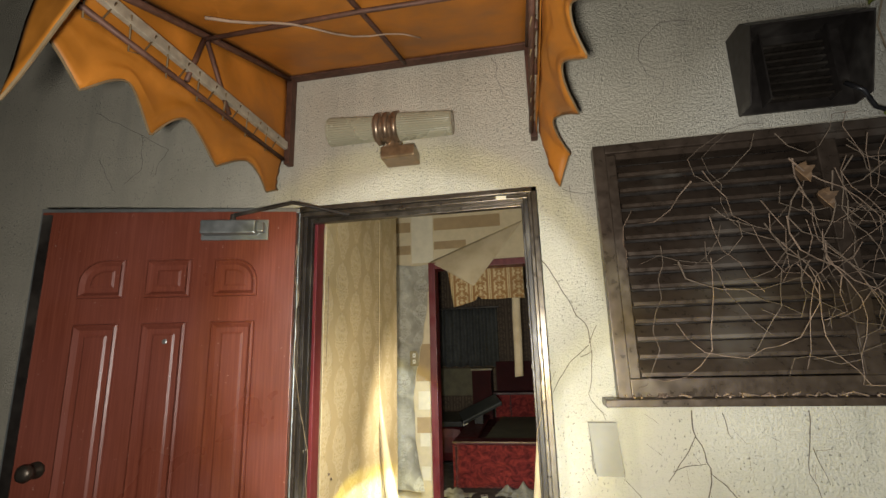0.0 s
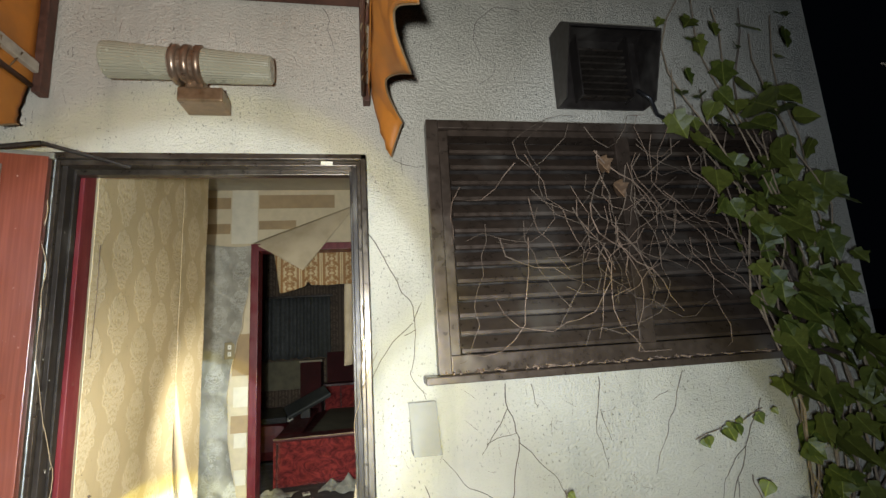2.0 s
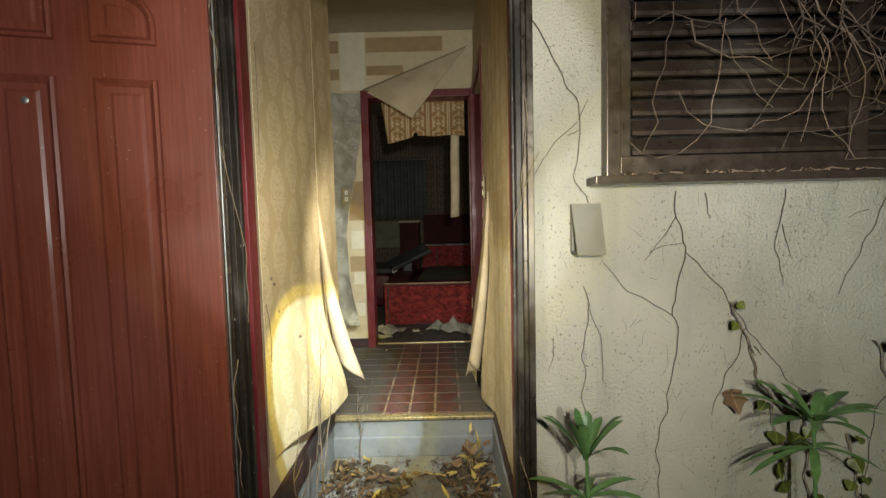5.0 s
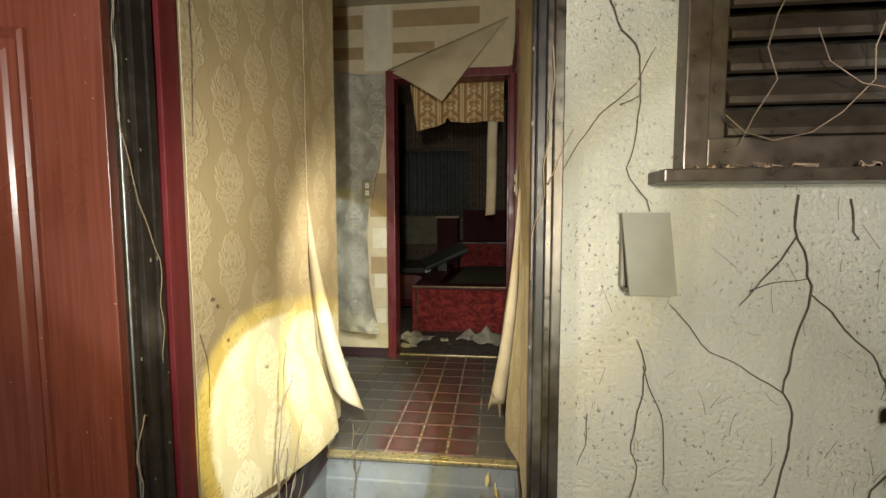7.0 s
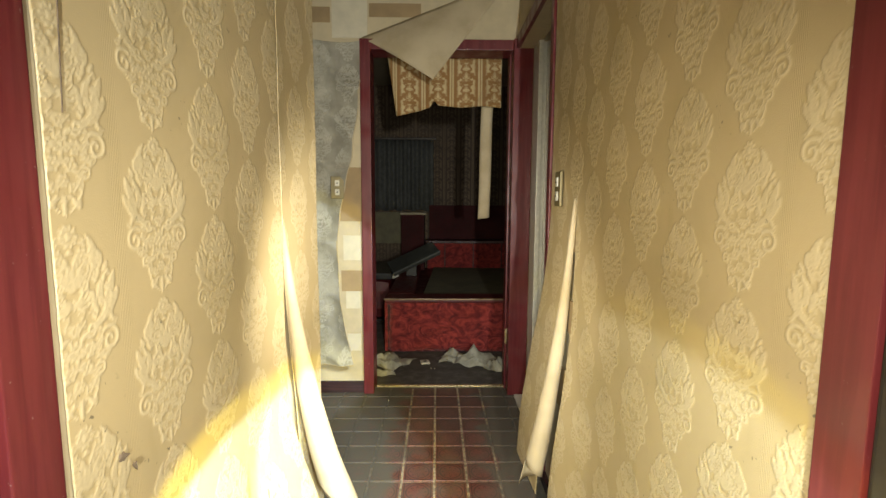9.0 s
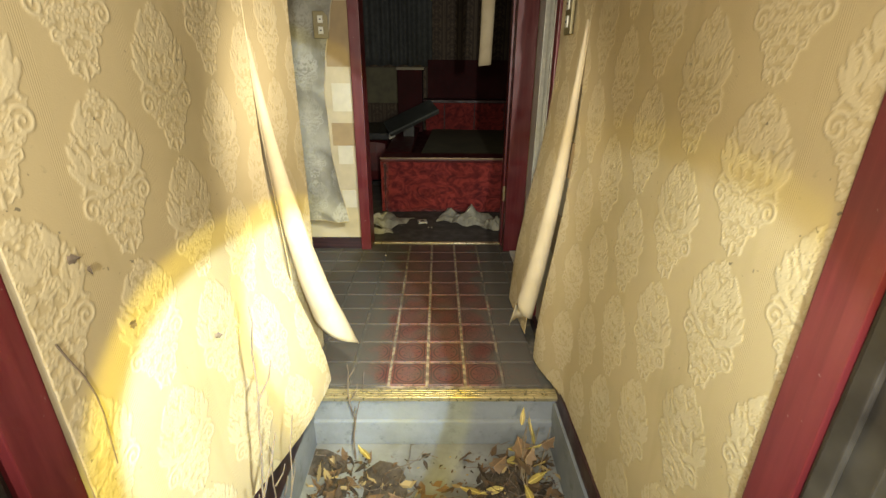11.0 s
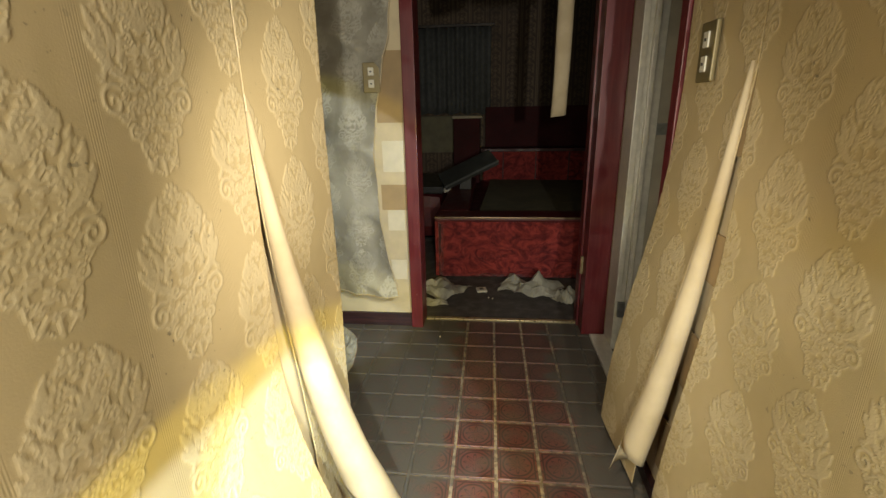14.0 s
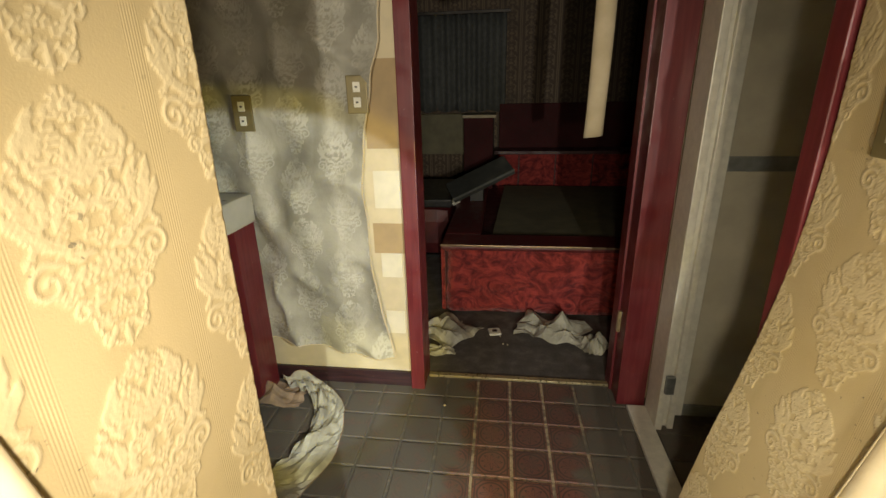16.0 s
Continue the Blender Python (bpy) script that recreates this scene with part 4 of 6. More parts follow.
def panel_moulding(x0, z0, x1, z1, arch=0, y=0.0):
    """A raised panel with a bevelled moulding round it, in the leaf's own plane; arch rounds one upper corner."""
    def loop(d, h):
        pts = [(x0 + d, z0 + d), (x1 - d, z0 + d)]
        r = min(x1 - x0, z1 - z0) * 0.62 - d
        if arch > 0:
            pts += [(x1 - d - r + r * math.cos(a), z1 - d - r + r * math.sin(a)) for a in [math.pi / 2 * k / 6 for k in range(7)]] + [(x0 + d, z1 - d)]
        elif arch < 0:
            pts += [(x1 - d, z1 - d)] + [(x0 + d + r - r * math.sin(a), z1 - d - r + r * math.cos(a)) for a in [math.pi / 2 * k / 6 for k in range(7)]]
        else:
            pts += [(x1 - d, z1 - d), (x0 + d, z1 - d)]
        return [Vector((px, y - h, pz)) for px, pz in pts]
    bm = bmesh.new()
    rings = [[bm.verts.new(v) for v in loop(d, h)] for d, h in ((0, -0.002), (0.004, 0.011), (0.011, 0.015), (0.026, -0.0015), (0.032, -0.0015), (0.046, 0.006))]
    for one, two in zip(rings, rings[1:]):
        for k in range(len(one)):
            bm.faces.new((one[k], one[(k + 1) % len(one)], two[(k + 1) % len(two)], two[k]))
    bm.faces.new(rings[-1])
    return bm


def swung(bm, m):
    bmesh.ops.transform(bm, matrix=m, verts=bm.verts)
    return bm


LEAF = pose(-0.012, -0.045, 0, 0, 0, 15.2)
LW, LZ0, LZ1 = 0.905, -0.175, 1.775
door = thing("entry_door", (-0.45, -0.16, GROUND), "open red panelled entry door, faded and dusty", "door")
part("leaf", swung(boxed(-LW, -0.002, LZ0, -0.024, 0.036, LZ1, 0.002), LEAF), RED_DOOR, door)
bm = boxed(-LW - 0.022, 0.036, LZ0 - 0.01, -0.018, 0.044, LZ1 + 0.020, 0.002)
box(bm, -LW - 0.022, 0.020, LZ1 + 0.002, -0.018, 0.036, LZ1 + 0.020, 0.002)
box(bm, -LW - 0.022, 0.020, LZ0, -LW - 0.003, 0.036, LZ1 + 0.002, 0.002)
part("rim", swung(bm, LEAF), GREY_METAL, door, "grey metal edge of the leaf")
bm = boxed(-LW + 0.003, -0.005, LZ0 + 0.01, -LW + 0.035, -0.002, LZ1 - 0.01)
part("edge_strip", swung(bm, LEAF), BRONZE_DARK, door, "blackened lock edge with hinge scars")
for i, xc in enumerate((-0.675, -0.4535, -0.226)):
    part("panel", swung(panel_moulding(xc - 0.078, 1.462, xc + 0.078, 1.60, (-1, 0, 1)[i]), LEAF), RED_DOOR, door)
    part("panel", swung(panel_moulding(xc - 0.076, 0.02, xc + 0.076, 1.378), LEAF), RED_DOOR, door)
knob = bmesh.new()
turned(knob, ((0.026, 0), (0.026, 0.006), (0.012, 0.010), (0.012, 0.03), (0.024, 0.038), (0.027, 0.05), (0.018, 0.062), (0.004, 0.064)), LEAF @ pose(-0.80, -0.002, 0.921, 90, 0, 0))
part("knob", knob, BRONZE, door, "round tarnished brass knob", True)
part("peephole", turned(bmesh.new(), ((0.009, 0), (0.009, 0.004), (0.004, 0.006)), LEAF @ pose(-0.447, -0.002, 1.312, 90, 0, 0), 12), GREY_METAL, door)
bm = boxed(-0.345, -0.05, 1.682, -0.155, -0.003, 1.732, 0.006)
box(bm, -0.155, -0.042, 1.690, -0.13, -0.003, 1.726, 0.004)
box(bm, -0.355, -0.012, 1.666, -0.12, -0.002, 1.742, 0.003)
closer = part("door_closer", swung(bm, LEAF), GREY_METAL, door, "dirty grey hydraulic door closer")
bm = bmesh.new()
tube(bm, [LEAF @ Vector((-0.24, -0.03, 1.73)), LEAF @ Vector((-0.24, -0.03, 1.755))], 0.010, sides=10)
tube(bm, [LEAF @ Vector((-0.24, -0.03, 1.752)), (-0.02, -0.11, 1.79)], 0.007, sides=8)
tube(bm, [(-0.02, -0.11, 1.79), (0.16, -0.02, 1.755)], 0.006, sides=8)
part("closer_arm", bm, BRONZE_DARK, closer)

awn = thing("awning", (0.38, -0.02, 2.0), "torn orange canvas door awning on a rusty frame", "awning")
AX0, AX1, AY, AZT, AZB = -0.092, 0.85, -0.92, 2.362, 1.985


def roof_z(y):
    return AZT - 0.02 - 0.31 * (-0.03 - y) - 0.03 * (y * y)


def bar(name, pts, r, mat=None):
    part(name, tube(bmesh.new(), pts, r, sides=8), mat or RUST, awn, smooth=True)


def flat_bar(name, x0, y0, z0, x1, y1, z1):
    part(name, boxed(x0, y0, z0, x1, y1, z1, 0.003), RUST, awn)


flat_bar("wall_bar", AX0, -0.045, AZT - 0.018, AX1, -0.006, AZT + 0.012)
for x in (AX0, AX1):
    flat_bar("wall_post", x - 0.012, -0.045, AZB - 0.01, x + 0.012, -0.006, AZT - 0.02)
    bar("side_rafter", [(x, y, roof_z(y)) for y in (-0.04, -0.3, -0.52, -0.72, AY)], 0.010)
    part("side_rail", swung(boxed(x - 0.008, AY, 2.03, x + 0.008, -0.05, 2.062, 0.003), Matrix.Identity(4)), RAIL, awn, "dull grimy aluminium side rail")
    bar("lower_rail", [(x - 0.01, AY, 1.995), (x - 0.01, -0.05, 1.992)], 0.008)
    bar("brace", [(x, -0.52, roof_z(-0.52)), (x, -0.575, 2.0)], 0.007)
    bar("brace", [(x, -0.52, roof_z(-0.52)), (x, -0.39, 1.995)], 0.007)
    for k in range(7):
        y = -0.12 - 0.115 * k
        bar("lacing", [(x + 0.01, y, 2.05), (x - 0.012, y - 0.015, 1.99), (x - 0.014, y - 0.05, 1.975), (x + 0.01, y - 0.075, 2.05)], 0.0022, HEM)
bar("front_bar", [(AX0, AY, 2.04), (AX1, AY, 2.04)], 0.011)
bar("rafter", [(0.385, y, roof_z(y)) for y in (-0.04, -0.3, -0.52, -0.72, AY)], 0.008)
bar("purlin", [(AX0, -0.52, roof_z(-0.52) - 0.012), (0.38, -0.54, roof_z(-0.54) - 0.016), (AX1, -0.52, roof_z(-0.52) - 0.012)], 0.007)


def top_cloth(s, t):
    x, y = AX0 - 0.015 + s * (AX1 - AX0 + 0.03), -0.012 + t * (AY - 0.02)
    sag = 0.012 * math.sin(math.pi * ((s * 2) % 1)) * math.sin(math.pi * t)
    return Vector((x, y, roof_z(y) + 0.016 - sag + 0.004 * wob(x, y, 0, 6)))


def side_cloth(x, out):
    def f(s, t):
        y = -0.012 + s * (AY - 0.02)
        top = roof_z(y) + 0.014
        return Vector((x + out * (0.012 + 0.008 * wob(y, t, 3, 4)), y, top + t * (1.99 - top)))
    return f


def valance(x, out, flare, drop, cut):
    """Scalloped side valance: five ragged lobes that flare away from the frame."""
    def f(s, t):
        y = -0.055 + s * (AY + 0.04)
        lobe = 1 - abs(math.sin(math.pi * (y + 0.14 + 0.03 * math.sin(9 * y)) / 0.237))
        depth = drop * (0.50 + 0.50 * lobe ** 0.8) * (1.0 + 0.22 * wob(s, 1, out, 5))
        z = 1.992 - t * depth
        if s < 0.06:
            z -= cut * t * (1 - s / 0.06)
        return Vector((x + out * (0.014 + flare * t * (0.6 + 0.6 * lobe)) + 0.012 * wob(y, t, 2, 6), y, z))
    return f


flat = lambda s, t: (s, t)
sheet("roof_cloth", top_cloth, 24, 20, flat, (AWNING,), thick=0.002, parent=awn)
sheet("side_cloth", side_cloth(AX0, -1), 16, 6, flat, (AWNING,), thick=0.002, parent=awn)
sheet("side_cloth", side_cloth(AX1, 1), 16, 6, flat, (AWNING,), thick=0.002, parent=awn)
vl, vr = valance(AX0, -1, 0.02, 0.165, 0.02), valance(AX1, 1, 0.075, 0.13, 0.13)
sheet("valance", vl, 70, 8, flat, (AWNING,), "ragged scalloped orange valance", thick=0.002, parent=awn)
sheet("valance", vr, 70, 8, flat, (AWNING,), "ragged scalloped orange valance", thick=0.002, parent=awn)
for f in (vl, vr):
    part("hem", tube(bmesh.new(), [f(k / 80, 1.0) for k in range(81)], 0.0030, sides=5), HEM, awn, "frayed pale hem")


def front_cloth(s, t):
    x = AX0 - 0.02 + s * (AX1 - AX0 + 0.04)
    low = 1.965 - 0.26 * (1 - ease(-0.16, 0.10, x)) - 0.175 * ease(0.60, 0.78, x) + 0.010 * math.sin(14 * x)
    return Vector((x, AY - 0.02 - 0.03 * t + 0.012 * wob(x, t, 0, 5), 2.06 - t * (2.06 - low)))


part("front_hem", tube(bmesh.new(), [front_cloth(k / 60, 1.0) for k in range(61)], 0.0035, sides=5), HEM, awn, "frayed pale hem")
sheet("front_valance", front_cloth, 60, 6, flat, (AWNING,), "scalloped orange front valance", thick=0.002, parent=awn)

twig_run = [(0.02 + 0.045 * k, -0.66 + 0.03 * k + 0.012 * math.sin(1.1 * k), 2.112 + 0.0085 * k + 0.006 * math.sin(0.8 * k)) for k in range(12)]
solid("caught_twig", tube(bmesh.new(), twig_run, 0.0045, 0.002, 6), LITTER_BROWN, "long dry twig caught under the awning canvas", "twig", smooth=True)
solid("tape_scrap", swung(boxed(-0.018, 0, -0.006, 0.018, 0.002, 0.006), pose(0.72, -0.013, HEAD - 0.026, 0, 3, 0)), GLUE_PALE, "scrap of pale tape on the door head", "tape")
lamp = thing("wall_lamp", (0.37, -0.01, 1.93), "unlit double wall lamp with milky glass and copper rings", "wall lamp")
AXIS = lambda x: pose(x, -0.095, 2.045, 0, 92, 0)
part("shade", turned(bmesh.new(), ((0.030, 0.0), (0.044, 0.012), (0.052, 0.20), (0.050, 0.203), (0.002, 0.203)), pose(0.315, -0.095, 2.047, 0, -88, 0), 72, 0.0016), GLASS_FROST, lamp, "tapered fluted glass shade")
part("shade", turned(bmesh.new(), ((0.052, 0.0), (0.050, 0.012), (0.042, 0.205), (0.038, 0.21), (0.002, 0.21)), AXIS(0.36), 72, 0.0016), GLASS_FROST, lamp, "tapered fluted glass shade")
for k in range(3):
    part("ring", turned(bmesh.new(), ((0.050, 0), (0.058, 0.004), (0.058, 0.018), (0.050, 0.022)), AXIS(0.292 + 0.032 * k), 28), COPPER, lamp, "ribbed copper ring", True)
part("sleeve", turned(bmesh.new(), ((0.048, 0), (0.048, 0.09)), AXIS(0.288), 24), COPPER, lamp)
bm = boxed(0.305, -0.10, 1.93, 0.43, -0.004, 1.975, 0.006)
box(bm, 0.325, -0.095, 1.97, 0.375, -0.05, 2.01, 0.005)
part("bracket", bm, COPPER, lamp)

hood = thing("vent_hood", (1.68, -0.02, 1.99), "dark brown metal vent hood with an inner grille", "vent")
HX0, HX1, HZ0, HZ1 = 1.52, 1.86, 1.985, 2.27


def wedge(x0, x1):
    bm = bmesh.new()
    outline = ((-0.004, HZ0), (-0.004, HZ1), (-0.10, HZ1 - 0.008), (-0.165, HZ1 - 0.06), (-0.085, HZ0))
    vs = [bm.verts.new((x, y, z)) for x in (x0, x1) for y, z in outline]
    bm.faces.new(vs[:5]), bm.faces.new(vs[5:][::-1])
    for i in range(5):
        bm.faces.new((vs[i], vs[5 + i], vs[5 + (i + 1) % 5], vs[(i + 1) % 5]))
    return bm


part("cheek", wedge(HX0, HX0 + 0.004), BRONZE_DARK, hood)
part("cheek", wedge(HX1 - 0.004, HX1), BRONZE_DARK, hood)
bm = boxed(HX0 + 0.004, -0.10, HZ1 - 0.012, HX1 - 0.004, -0.004, HZ1 - 0.006)
vs = [bm.verts.new((x, y, z)) for x in (HX0 + 0.004, HX1 - 0.004) for y, z in ((-0.10, HZ1 - 0.006), (-0.165, HZ1 - 0.06), (-0.160, HZ1 - 0.065), (-0.10, HZ1 - 0.014))]
bm.faces.new(vs[:4]), bm.faces.new(vs[4:][::-1])
for i in range(4):
    bm.faces.new((vs[i], vs[4 + i], vs[4 + (i + 1) % 4], vs[(i + 1) % 4]))
part("top", bm, BRONZE_DARK, hood)
part("back_plate", boxed(HX0 + 0.004, -0.012, HZ0, HX1 - 0.004, -0.004, HZ1 - 0.012), BRONZE_DARK, hood)
for x in (HX0 + 0.07, HX1 - 0.075):
    part("inner_cheek", boxed(x, -0.07, HZ0 + 0.02, x + 0.005, -0.012, HZ1 - 0.03), BRONZE_DARK, hood)
for k in range(8):
    z = HZ0 + 0.03 + 0.026 * k
    part("grille_slat", boxed(HX0 + 0.075, -0.045, z, HX1 - 0.075, -0.014, z + 0.008, 0.002), BRONZE, hood)
solid("cable", tube(bmesh.new(), [(1.80, -0.07, 2.03), (1.83, -0.09, 1.99), (1.88, -0.05, 1.95), (1.95, -0.03, 1.93), (2.1, -0.03, 1.92), (2.4, -0.02, 1.93)], 0.007, sides=8), BLACK, "black cable running from the vent hood", "cable", smooth=True)

bx = thing("wall_box", (0.985, -0.003, 0.885), "grey-beige plastic wall box with a tilted lid", "wall box")
part("back_box", boxed(0.948, -0.022, 0.892, 1.024, -0.002, 1.024, 0.003), BEIGE, bx)
bm = bmesh.new()
vs = [bm.verts.new(v) for v in ((0.944, -0.024, 1.028), (1.026, -0.024, 1.028), (1.030, -0.056, 0.886), (0.952, -0.056, 0.886), (0.944, -0.030, 1.028), (1.026, -0.030, 1.028), (1.030, -0.066, 0.886), (0.952, -0.066, 0.886))]
for q in ((0, 1, 2, 3), (4, 5, 6, 7), (0, 1, 5, 4), (1, 2, 6, 5), (2, 3, 7, 6), (3, 0, 4, 7)):
    bm.faces.new([vs[i] for i in q])
part("lid", bm, BEIGE, bx)
part("gasket", boxed(0.950, -0.05, 0.888, 1.026, -0.022, 0.896), BRONZE_DARK, bx)

# ---- bedroom ----
bed = thing("bed", (1.0, 3.9, 0.0), "low platform bed covered in worn red plush, mattress gone", "bed")
BX0, BX1, BY0, BY1, BZ = 0.02, 1.95, 2.93, 4.75, 0.405


def plush_front(s, t):
    x = BX0 + s * (BX1 - BX0)
    round_off = 0.05 * (1 - ease(0.0, 0.07, x - BX0)) ** 2
    return Vector((x - 0.012 * (1 - t) * (1 - ease(0, 0.1, x - BX0)), BY0 - 0.012 + round_off - 0.016 * wob(x, t, 0, 5), 0.012 + 0.01 * abs(wob(x, 0, 2, 14)) + t * (BZ - 0.04)))


part("base", boxed(BX0 + 0.01, BY0 + 0.012, 0.0, BX1, BY1, BZ - 0.05), RED_WOOD, bed)
sheet("front_cover", plush_front, 120, 14, flat, (PLUSH,), "worn red plush side, painted pile highlights, lint and threads", thick=0.008, parent=bed)
part("side_cover", boxed(BX0 - 0.012, BY0, 0.01, BX0 + 0.01, BY1, BZ - 0.03, 0.004), PLUSH, bed)
rail = part("front_rail", boxed(BX0 - 0.01, BY0 - 0.02, BZ - 0.032, BX1, BY0 + 0.19, BZ, 0.014), PLUSH_DARK, bed)
part("side_rail", boxed(BX0 - 0.01, BY0 + 0.19, BZ - 0.032, BX0 + 0.20, BY1, BZ, 0.014), PLUSH_DARK, bed)
part("side_rail", boxed(BX1 - 0.2, BY0 + 0.19, BZ - 0.032, BX1, BY1, BZ, 0.014), PLUSH_DARK, bed)
part("edge_trim", boxed(BX0 - 0.012, BY0 - 0.024, BZ - 0.008, BX1, BY0 - 0.014, BZ + 0.003, 0.002), COPPER, rail, "dull metal edge strip")
part("slat_board", swung(boxed(-0.62, 0, -0.01, 0.70, 1.45, 0.01, 0.003), pose(0.90, 3.13, BZ - 0.03, 0, 0, -3)), BOARD, bed, "bare greenish-brown board in the bed frame")
head = thing("headboard", (1.0, 4.85, 0.0), "red padded headboard with a dark wooden shelf", "headboard")
part("pad", boxed(0.28, 4.76, 0.30, 2.1, 4.84, 0.64, 0.02), PLUSH, head, "red padded panel")
part("shelf", boxed(0.26, 4.70, 0.64, 2.12, 5.0, 0.67, 0.004), RED_WOOD, head)
part("back_panel", boxed(0.30, 4.93, 0.67, 2.1, 5.0, 1.06, 0.008), DARK_PLUSH, head, "dark red padded back")
for x in (0.48, 0.80, 1.12, 1.44):
    part("button_seam", boxed(x - 0.006, 4.753, 0.31, x + 0.006, 4.763, 0.63, 0.003), RED_WOOD, head)
cab = thing("bedside_cabinet", (-0.05, 4.8, 0.0), "dark red bedside cabinet", "cabinet")
part("body", boxed(0.0, 4.62, 0.0, 0.25, 5.0, 0.96, 0.006), DARK_PLUSH, cab)
part("top", boxed(-0.01, 4.60, 0.96, 0.27, 5.0, 0.985, 0.004), SHADOW_PLASTER, cab, "dusty top edge")
seat = thing("bench", (-0.4, 4.2, 0.0), "low red vinyl bench with a black top", "bench")
part("body", boxed(-0.85, 3.75, 0.02, -0.02, 4.5, 0.40, 0.11), PLUSH_DARK, seat)
part("top", boxed(-0.87, 3.73, 0.40, -0.02, 4.52, 0.46, 0.01), BLACK, seat)
part("foot", boxed(-0.80, 3.80, 0.0, -0.10, 4.45, 0.02), BLACK, seat)
tray = thing("bed_console", (0.15, 4.0, 0.405), "broken black bedside control panel lying tilted", "control panel")
m = pose(0.17, 3.93, 0.57, 24, -24, 14)
part("panel", swung(boxed(-0.24, -0.10, -0.022, 0.24, 0.10, 0.022, 0.006), m), CONSOLE, tray)
part("trim", swung(boxed(-0.243, -0.106, 0.008, 0.243, -0.0985, 0.025, 0.002), m), GREY_METAL, tray, "dull metal edge")
part("bracket", swung(boxed(-0.26, -0.09, -0.045, -0.20, -0.03, -0.0225, 0.003), m), ALU, tray)
part("support", boxed(0.10, 3.92, 0.405, 0.2, 4.0, 0.52, 0.004), BLACK, tray)
bw = thing("window_2", (0.0, 5.0, 1.0), "dark bedroom window with a grey curtain", "window", kind="structure")


def curtain(s, t):
    x = -0.75 + s * 1.10
    return Vector((x, 4.985 - 0.022 * (1 + math.sin(x * 62 + 2 * wob(x, 0, 0, 3))), 1.0 + t * 0.80 + (1 - t) * 0.01 * math.sin(40 * x)))


sheet("curtain", curtain, 120, 6, flat, (GREY_CURTAIN,), "limp grey pleated curtain", thick=0.002, parent=bw)
part("curtain_rail", boxed(-0.78, 4.93, 1.80, 0.38, 4.97, 1.825, 0.003), BRONZE_DARK, bw)
part("sill", boxed(-0.80, 4.90, 0.62, -0.02, 5.0, 0.98, 0.006), BOARD, bw, "pale ledge below the window")


def valance_f(s, t):
    x = 0.10 + s * 0.665
    low = 1.665 - 0.055 * (1 - ease(0.0, 0.42, s)) + 0.03 * (1 - ease(0.0, 0.05, abs(s - 0.40)))
    x += 0.05 * t * (1 - ease(0, 0.5, s))
    return Vector((x, BACK + 0.165 - 0.016 * math.sin(s * 17) * (0.4 + t), 1.955 + t * (low - 1.955)))


sheet("door_valance", valance_f, 60, 10, flat, (VALANCE,), "short flowered valance hung across the doorway, torn edge", "valance", thick=0.0025)


def strip(s, t):
    a = radians(-100 + 200 * s)
    x = 0.676 + 0.036 * math.sin(a) + 0.03 * t
    return Vector((x + 0.004 * wob(t, s, 0, 4), 2.475 - 0.022 * math.cos(a), 1.005 + t * (CEIL - 1.005) + 0.012 * s))


sheet("paper_roll_strip", strip, 12, 30, flat, (PAPER_BACK, PAPER_BACK), "long cream strip of rolled paper hanging from the ceiling", "hanging strip")

# ---- recess: vanity ----
van = thing("vanity", (-0.9, 1.8, 0.0), "wine-red vanity stand with a grimy grey basin top", "vanity")
bm = boxed(-1.17, 1.50, 0.735, -0.60, 2.19, 0.845, 0.012)
part("counter", bm, CERAMIC, van, "grimy pale basin counter")
# no hollow is cut: a thin dark plate stands in for the bowl
part("bowl", boxed(-1.10, 1.58, 0.847, -0.72, 2.10, 0.850), BRONZE_DARK, van, "flat dark plate for the basin bowl")
part("leg", boxed(-0.680, 2.05, 0.0, -0.612, 2.19, 0.735, 0.003), PURPLE, van, "wine-red leg panel")
part("back_panel", boxed(-1.17, 2.16, 0.0, -0.68, 2.19, 0.735), SHADOW_PLASTER, van)


def wall_plate(name, m, label, kind):
    p = thing(name, m.translation, label, kind)
    part("plate", swung(boxed(-0.035, -0.010, -0.06, 0.035, 0.0, 0.06, 0.003), m), SOCKET_PLATE, p)
    for z in (-0.024, 0.024):
        rocker = part("rocker", swung(boxed(-0.012, -0.014, z - 0.016, 0.012, -0.010, z + 0.016, 0.002), m), SWITCH_WHITE, p, "small cream rocker")
        part("slot", swung(boxed(-0.004, -0.0155, z - 0.003, 0.004, -0.014, z + 0.003), m), BLACK, rocker)
    return p




def on_damp(x, z):
    """A spot on the sagging sheet near x and z."""
    spots = [damp_sheet(i / 80, j / 80) for i in range(81) for j in range(30, 60)]
    return min(spots, key=lambda p: (p.x - x) ** 2 + (p.z - z) ** 2).y - 0.004


wall_plate("light_switch", pose(-0.150, on_damp(-0.150, 1.186) - 0.01, 1.186, 0, 0, 4), "bronze light switch plate pulled off with the paper", "light switch")
wall_plate("light_switch", pose(-0.566, on_damp(-0.566, 1.131) - 0.01, 1.131, 0, 0, 0), "bronze light switch plate on damp paper", "light switch")
wall_plate("light_switch", pose(0.815, 1.243, 1.162, 0, 0, -90), "bronze light switch plate with cream rockers", "light switch")

# ---- growth on the front ----


